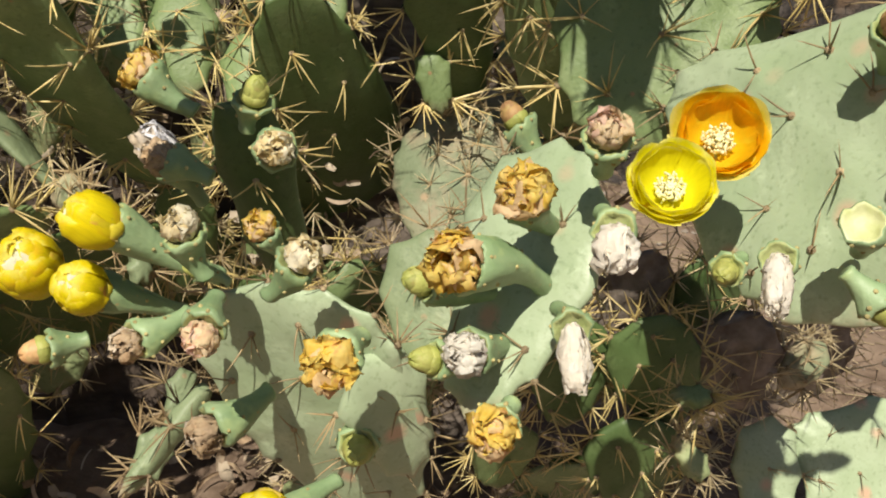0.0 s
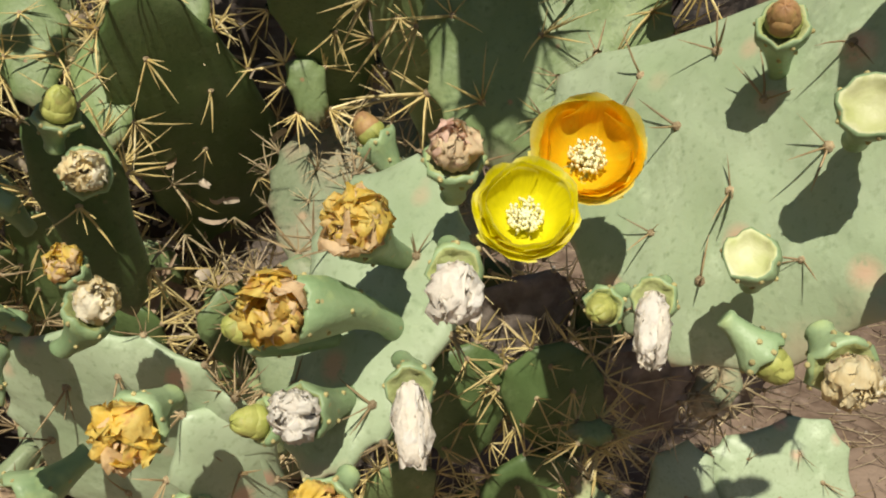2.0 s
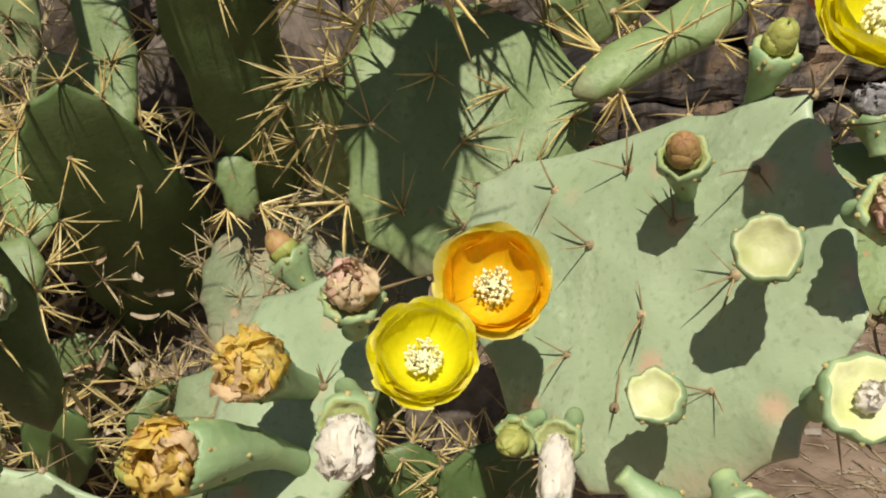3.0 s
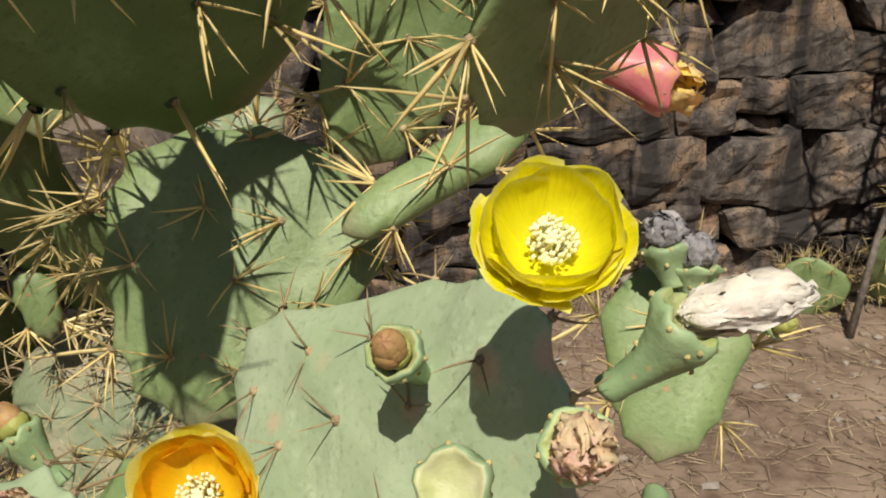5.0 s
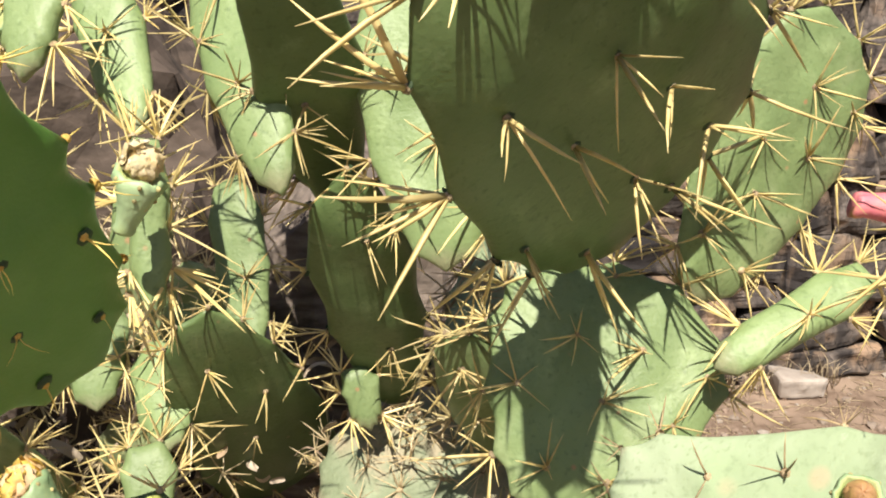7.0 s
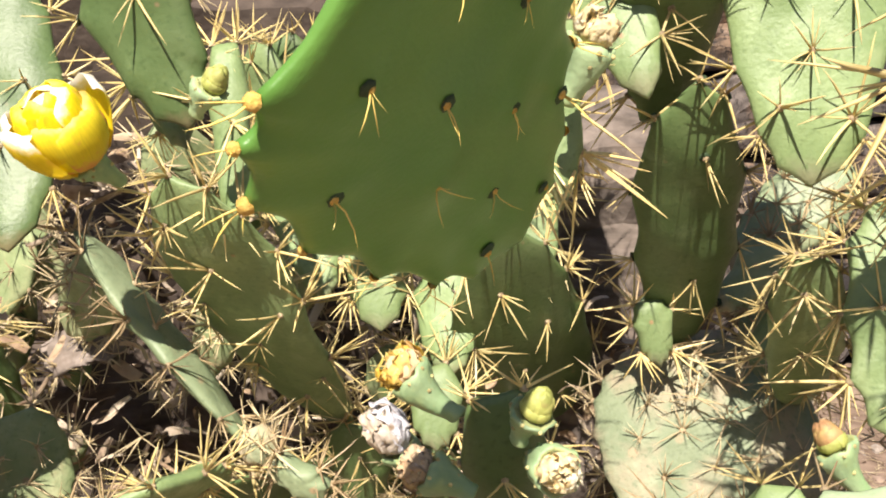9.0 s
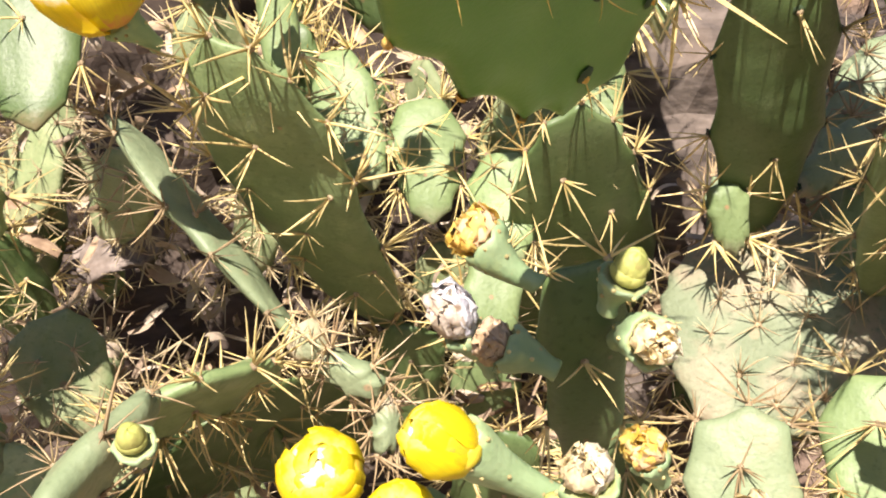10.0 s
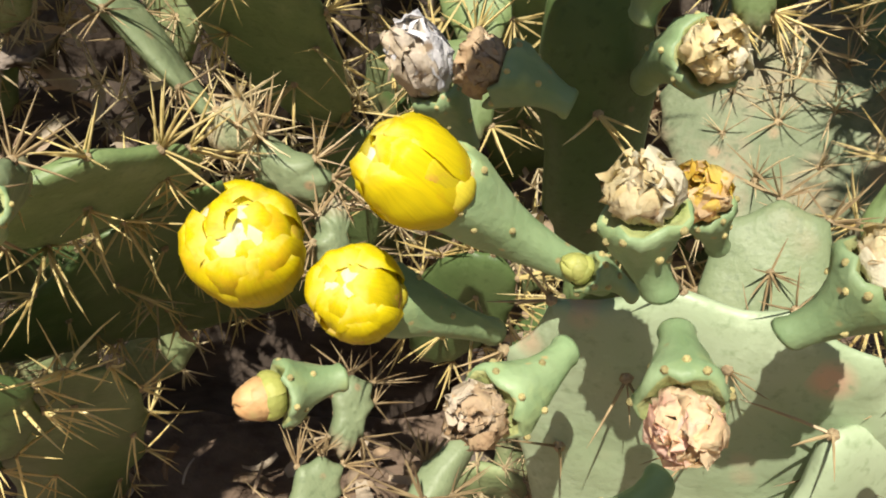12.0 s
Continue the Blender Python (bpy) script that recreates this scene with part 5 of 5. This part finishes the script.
pad(edge_plant, (-0.950, 0.940, 0.740), (-1.120, 1.000, 0.880), (-0.113, -0.585, 0.803), 0.220, "mature")
pad(edge_plant, (-0.780, 0.930, 0.680), (-0.800, 0.800, 0.860), (-0.113, -0.585, 0.803), 0.180, "mature")
pad(edge_plant, (-0.927, 1.622, -0.284), (-0.577, 0.967, 0.552), (0.300, -0.680, -0.670), 0.158, "deep", square=0.75, step=0.13)

low_plant = plant("old spiny prickly pear pads near the ground")
pad(low_plant, (0.375, 1.328, 0.410), (0.449, 1.243, 0.541), (-0.501, -0.845, -0.187), 0.114, "old", step=0.05)
pad(low_plant, (-0.943, 1.337, 0.184), (-0.920, 1.304, 0.323), (-0.265, -0.944, 0.197), 0.109, "mature", step=0.05)
pad(low_plant, (0.350, 1.419, 0.371), (0.291, 1.411, 0.471), (0.269, -0.962, -0.049), 0.080, "deep", step=0.05)
pad(low_plant, (0.194, 1.219, 0.063), (0.119, 1.197, 0.165), (-0.296, -0.952, -0.083), 0.091, "old", step=0.05)
pad(low_plant, (0.101, 1.188, 0.189), (0.102, 1.131, 0.351), (0.134, -0.892, 0.433), 0.110, "mature", step=0.05)
pad(low_plant, (0.161, 1.268, 0.078), (0.233, 1.184, 0.239), (0.230, -0.968, -0.104), 0.152, "old", step=0.05)
pad(low_plant, (-0.166, 1.441, 0.369), (-0.145, 1.428, 0.484), (0.244, -0.873, 0.423), 0.080, "mature", step=0.05)
pad(low_plant, (-0.862, 1.479, 0.110), (-0.821, 1.476, 0.302), (0.024, -0.987, -0.160), 0.148, "old", step=0.05)
pad(low_plant, (-0.167, 1.441, 0.230), (-0.105, 1.407, 0.370), (-0.387, -0.918, -0.091), 0.120, "deep", step=0.05)
pad(low_plant, (-0.740, 1.488, 0.169), (-0.639, 1.478, 0.291), (-0.394, -0.847, -0.356), 0.095, "old", step=0.05)
pad(low_plant, (-0.096, 1.152, 0.321), (-0.025, 1.146, 0.491), (0.125, -0.932, -0.339), 0.136, "old", step=0.05)
pad(low_plant, (0.085, 1.469, 0.395), (0.010, 1.468, 0.498), (-0.283, -0.872, -0.400), 0.073, "deep", step=0.05)
pad(low_plant, (-0.928, 1.326, 0.063), (-0.886, 1.298, 0.212), (-0.233, -0.854, 0.465), 0.116, "old", step=0.05)
pad(low_plant, (-0.276, 1.474, 0.396), (-0.276, 1.445, 0.540), (-0.011, -0.909, 0.416), 0.114, "mature", step=0.05)
pad(low_plant, (-0.389, 1.410, 0.417), (-0.453, 1.376, 0.515), (-0.415, -0.841, 0.347), 0.091, "old", step=0.05)
pad(low_plant, (-0.059, 1.237, 0.419), (-0.135, 1.198, 0.566), (0.408, -0.902, 0.141), 0.106, "mature", step=0.05)
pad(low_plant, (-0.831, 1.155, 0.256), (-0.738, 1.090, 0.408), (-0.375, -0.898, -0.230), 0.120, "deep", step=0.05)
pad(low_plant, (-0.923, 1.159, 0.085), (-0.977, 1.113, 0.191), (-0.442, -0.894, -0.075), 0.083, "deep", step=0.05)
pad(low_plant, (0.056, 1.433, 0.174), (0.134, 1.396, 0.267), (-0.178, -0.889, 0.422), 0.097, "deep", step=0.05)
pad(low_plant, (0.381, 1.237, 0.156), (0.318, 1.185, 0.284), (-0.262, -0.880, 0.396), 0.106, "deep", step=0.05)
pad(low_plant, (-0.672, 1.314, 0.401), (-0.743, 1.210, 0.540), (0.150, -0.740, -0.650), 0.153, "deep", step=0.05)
pad(low_plant, (0.318, 1.289, 0.287), (0.242, 1.247, 0.408), (-0.124, -0.929, -0.350), 0.103, "mature", step=0.05)
pad(low_plant, (-0.159, 1.226, 0.095), (-0.226, 1.202, 0.193), (-0.451, -0.822, 0.347), 0.079, "old", step=0.05)
pad(low_plant, (-0.422, 1.074, 0.271), (-0.384, 1.131, 0.342), (0.450, -0.700, 0.550), 0.062, "pale", step=0.05)
pad(low_plant, (-0.378, 1.130, 0.340), (-0.359, 1.187, 0.409), (0.450, -0.700, 0.550), 0.052, "pale", step=0.05)
pad(low_plant, (0.268, 1.266, 0.112), (0.196, 1.197, 0.242), (0.127, -0.963, -0.239), 0.107, "deep", step=0.05)
pad(low_plant, (0.050, 1.347, 0.352), (0.086, 1.343, 0.470), (0.411, -0.857, 0.311), 0.068, "mature", step=0.05)
pad(low_plant, (0.202, 1.442, 0.411), (0.117, 1.369, 0.573), (-0.387, -0.805, 0.449), 0.127, "mature", step=0.05)
pad(low_plant, (-0.181, 1.337, 0.106), (-0.236, 1.267, 0.226), (-0.203, -0.979, 0.024), 0.117, "old", step=0.05)
pad(low_plant, (-0.797, 1.254, 0.246), (-0.908, 1.222, 0.355), (-0.294, -0.855, 0.427), 0.121, "old", step=0.05)
pad(low_plant, (-0.179, 1.410, 0.061), (-0.137, 1.406, 0.187), (0.034, -0.882, 0.470), 0.083, "old", step=0.05)
pad(low_plant, (-0.048, 1.304, 0.197), (-0.070, 1.265, 0.380), (0.273, -0.927, -0.258), 0.150, "old", step=0.05)
pad(low_plant, (-0.949, 1.496, 0.372), (-0.859, 1.489, 0.501), (0.443, -0.883, -0.158), 0.091, "old", step=0.05)
pad(low_plant, (-0.925, 1.508, 0.663), (-0.919, 1.483, 0.792), (-0.516, -0.782, 0.350), 0.057, "old", step=0.05)
pad(low_plant, (-0.502, 1.557, 0.799), (-0.437, 1.553, 0.928), (0.110, -0.907, 0.407), 0.075, "deep", step=0.05)
pad(low_plant, (-1.033, 1.387, 0.572), (-1.079, 1.369, 0.749), (-0.328, -0.930, 0.167), 0.106, "old", step=0.05)
pad(low_plant, (-0.348, 1.367, 0.635), (-0.267, 1.364, 0.753), (-0.190, -0.981, 0.029), 0.086, "deep", step=0.05)
pad(low_plant, (-0.906, 1.553, 0.760), (-0.927, 1.537, 0.925), (-0.491, -0.747, -0.447), 0.097, "old", step=0.05)
pad(low_plant, (-0.462, 1.363, 0.775), (-0.443, 1.328, 0.940), (-0.540, -0.842, -0.012), 0.079, "old", step=0.05)
pad(low_plant, (-0.313, 1.475, 0.895), (-0.295, 1.456, 1.048), (-0.335, -0.798, -0.500), 0.085, "old", step=0.05)
pad(low_plant, (-0.881, 1.549, 0.546), (-0.863, 1.529, 0.675), (0.294, -0.878, 0.378), 0.068, "mature", step=0.05)
pad(low_plant, (-0.822, 1.445, 0.735), (-0.913, 1.442, 0.888), (-0.143, -0.924, 0.354), 0.083, "old", step=0.05)
pad(low_plant, (-1.047, 1.540, 1.070), (-1.149, 1.526, 1.220), (0.033, -0.999, 0.020), 0.087, "deep", step=0.05)
pad(low_plant, (-0.342, 1.490, 0.767), (-0.373, 1.476, 0.957), (-0.556, -0.827, 0.088), 0.084, "old", step=0.05)
pad(low_plant, (-0.506, 1.508, 0.873), (-0.592, 1.483, 0.997), (-0.471, -0.878, -0.088), 0.067, "deep", step=0.05)
pad(low_plant, (-0.560, 1.418, 0.888), (-0.524, 1.405, 1.018), (-0.372, -0.764, -0.527), 0.055, "mature", step=0.05)
pad(low_plant, (-0.981, 1.423, 1.101), (-0.875, 1.415, 1.273), (-0.377, -0.920, -0.102), 0.109, "mature", step=0.05)
pad(low_plant, (-0.530, 1.456, 1.005), (-0.529, 1.455, 1.135), (-0.421, -0.835, -0.355), 0.081, "mature", step=0.05)
pad(low_plant, (-0.705, 1.543, 1.112), (-0.675, 1.532, 1.252), (-0.062, -0.870, -0.489), 0.090, "old", step=0.05)
pad(low_plant, (-0.973, 1.438, 0.700), (-0.857, 1.407, 0.869), (-0.418, -0.832, 0.365), 0.131, "old", step=0.05)
pad(low_plant, (-1.009, 1.515, 0.566), (-0.917, 1.477, 0.712), (0.054, -0.973, 0.225), 0.082, "deep", step=0.05)
pad(low_plant, (-0.608, 1.395, 0.727), (-0.530, 1.384, 0.859), (0.186, -0.891, -0.413), 0.078, "deep", step=0.05)
pad(low_plant, (-1.029, 1.509, 0.882), (-1.124, 1.489, 1.024), (-0.340, -0.847, -0.409), 0.094, "deep", step=0.05)
pad(low_plant, (-0.422, 1.515, 0.980), (-0.506, 1.477, 1.143), (-0.116, -0.980, 0.162), 0.089, "deep", step=0.05)
pad(low_plant, (-0.876, 1.518, 0.981), (-0.975, 1.513, 1.133), (-0.319, -0.910, 0.265), 0.077, "old", step=0.05)
pad(low_plant, (-0.568, 1.395, 0.838), (-0.512, 1.372, 1.018), (-0.278, -0.959, -0.045), 0.086, "deep", step=0.05)
pad(low_plant, (-0.959, 1.457, 1.078), (-0.980, 1.431, 1.218), (0.032, -0.875, -0.483), 0.070, "deep", step=0.05)
pad(low_plant, (-0.050, 1.100, 0.350), (-0.120, 1.000, 0.500), (-0.205, -0.717, 0.666), 0.120, "old")
pad(low_plant, (0.711, 1.162, 0.093), (0.656, 1.277, 0.293), (-0.050, -0.860, 0.500), 0.230, "open", True, 0.7)
pad(low_plant, (0.531, 1.157, 0.108), (0.531, 1.257, 0.278), (-0.050, -0.860, 0.500), 0.120, "open", True)
pad(low_plant, (0.319, 1.065, 0.384), (0.273, 1.039, 0.572), (0.100, -0.750, -0.650), 0.130, "deep", step=0.045)
pad(low_plant, (0.413, 1.096, 0.381), (0.389, 1.065, 0.558), (0.100, -0.750, -0.650), 0.150, "dead", step=0.045)
pad(low_plant, (0.251, 1.146, 0.442), (0.262, 1.120, 0.630), (0.100, -0.750, -0.650), 0.150, "dead", step=0.045)
pad(low_plant, (0.391, 1.193, 0.453), (0.401, 1.159, 0.621), (0.300, -0.700, -0.650), 0.150, "deep", step=0.045)
pad(low_plant, (0.545, 1.238, 0.408), (0.572, 1.196, 0.562), (0.100, -0.750, -0.650), 0.130, "dead", step=0.045)
pad(low_plant, (0.184, 1.091, 0.366), (0.177, 1.067, 0.557), (0.100, -0.750, -0.650), 0.120, "deep", step=0.045)
pad(low_plant, (0.283, 1.061, 0.252), (0.270, 1.029, 0.426), (0.100, -0.750, -0.650), 0.140, "deep", step=0.045)
pad(low_plant, (0.583, 1.287, 0.274), (0.545, 1.259, 0.456), (0.100, -0.750, -0.650), 0.200, "dead", step=0.045)
pad(low_plant, (0.209, 1.261, 0.454), (0.202, 1.218, 0.604), (0.100, -0.750, -0.650), 0.120, "deep", step=0.045)
pad(low_plant, (0.477, 1.086, 0.434), (0.528, 1.113, 0.498), (-0.200, -0.800, 0.550), 0.060, "woody", step=0.025)
pad(low_plant, (0.282, 0.956, 0.508), (0.337, 0.954, 0.505), (0.000, -0.600, 0.800), 0.035, "mature", step=0.05)
pad(low_plant, (0.289, 0.937, 0.464), (0.330, 0.914, 0.414), (0.000, -0.700, 0.700), 0.040, "old", step=0.04)
pad(low_plant, (-0.335, 0.804, 0.470), (-0.247, 0.889, 0.566), (-0.300, -0.600, 0.740), 0.030, "pale", step=0.05)

pad(low_plant, (-0.870, 1.413, 0.659), (-0.713, 1.398, 0.741), (0.050, -0.600, 0.800), 0.110, "dead", step=0.05)

wall_plant = plant("small prickly pear by the foot of the wall")
pad(wall_plant, (1.86, 2.78, -0.01), (1.9, 2.74, 0.19), (-0.2, -0.75, 0.62), 0.22, "mature")
shade_plant = plant("dark shaded prickly pear before the wall")
pad(shade_plant, (2.160, 2.750, 0.0), (2.120, 2.600, 0.34), (-0.2, -0.8, -0.55), 0.24, "mature")
pad(shade_plant, (2.120, 2.620, 0.3), (2.100, 2.450, 0.6), (-0.3, -0.75, -0.58), 0.24, "mature")
pad(shade_plant, (2.300, 2.750, 0.0), (2.400, 2.600, 0.4), (-0.2, -0.8, -0.55), 0.26, "mature")
pad(shade_plant, (2.100, 2.470, 0.58), (2.220, 2.300, 0.9), (-0.3, -0.75, -0.58), 0.22, "mature")
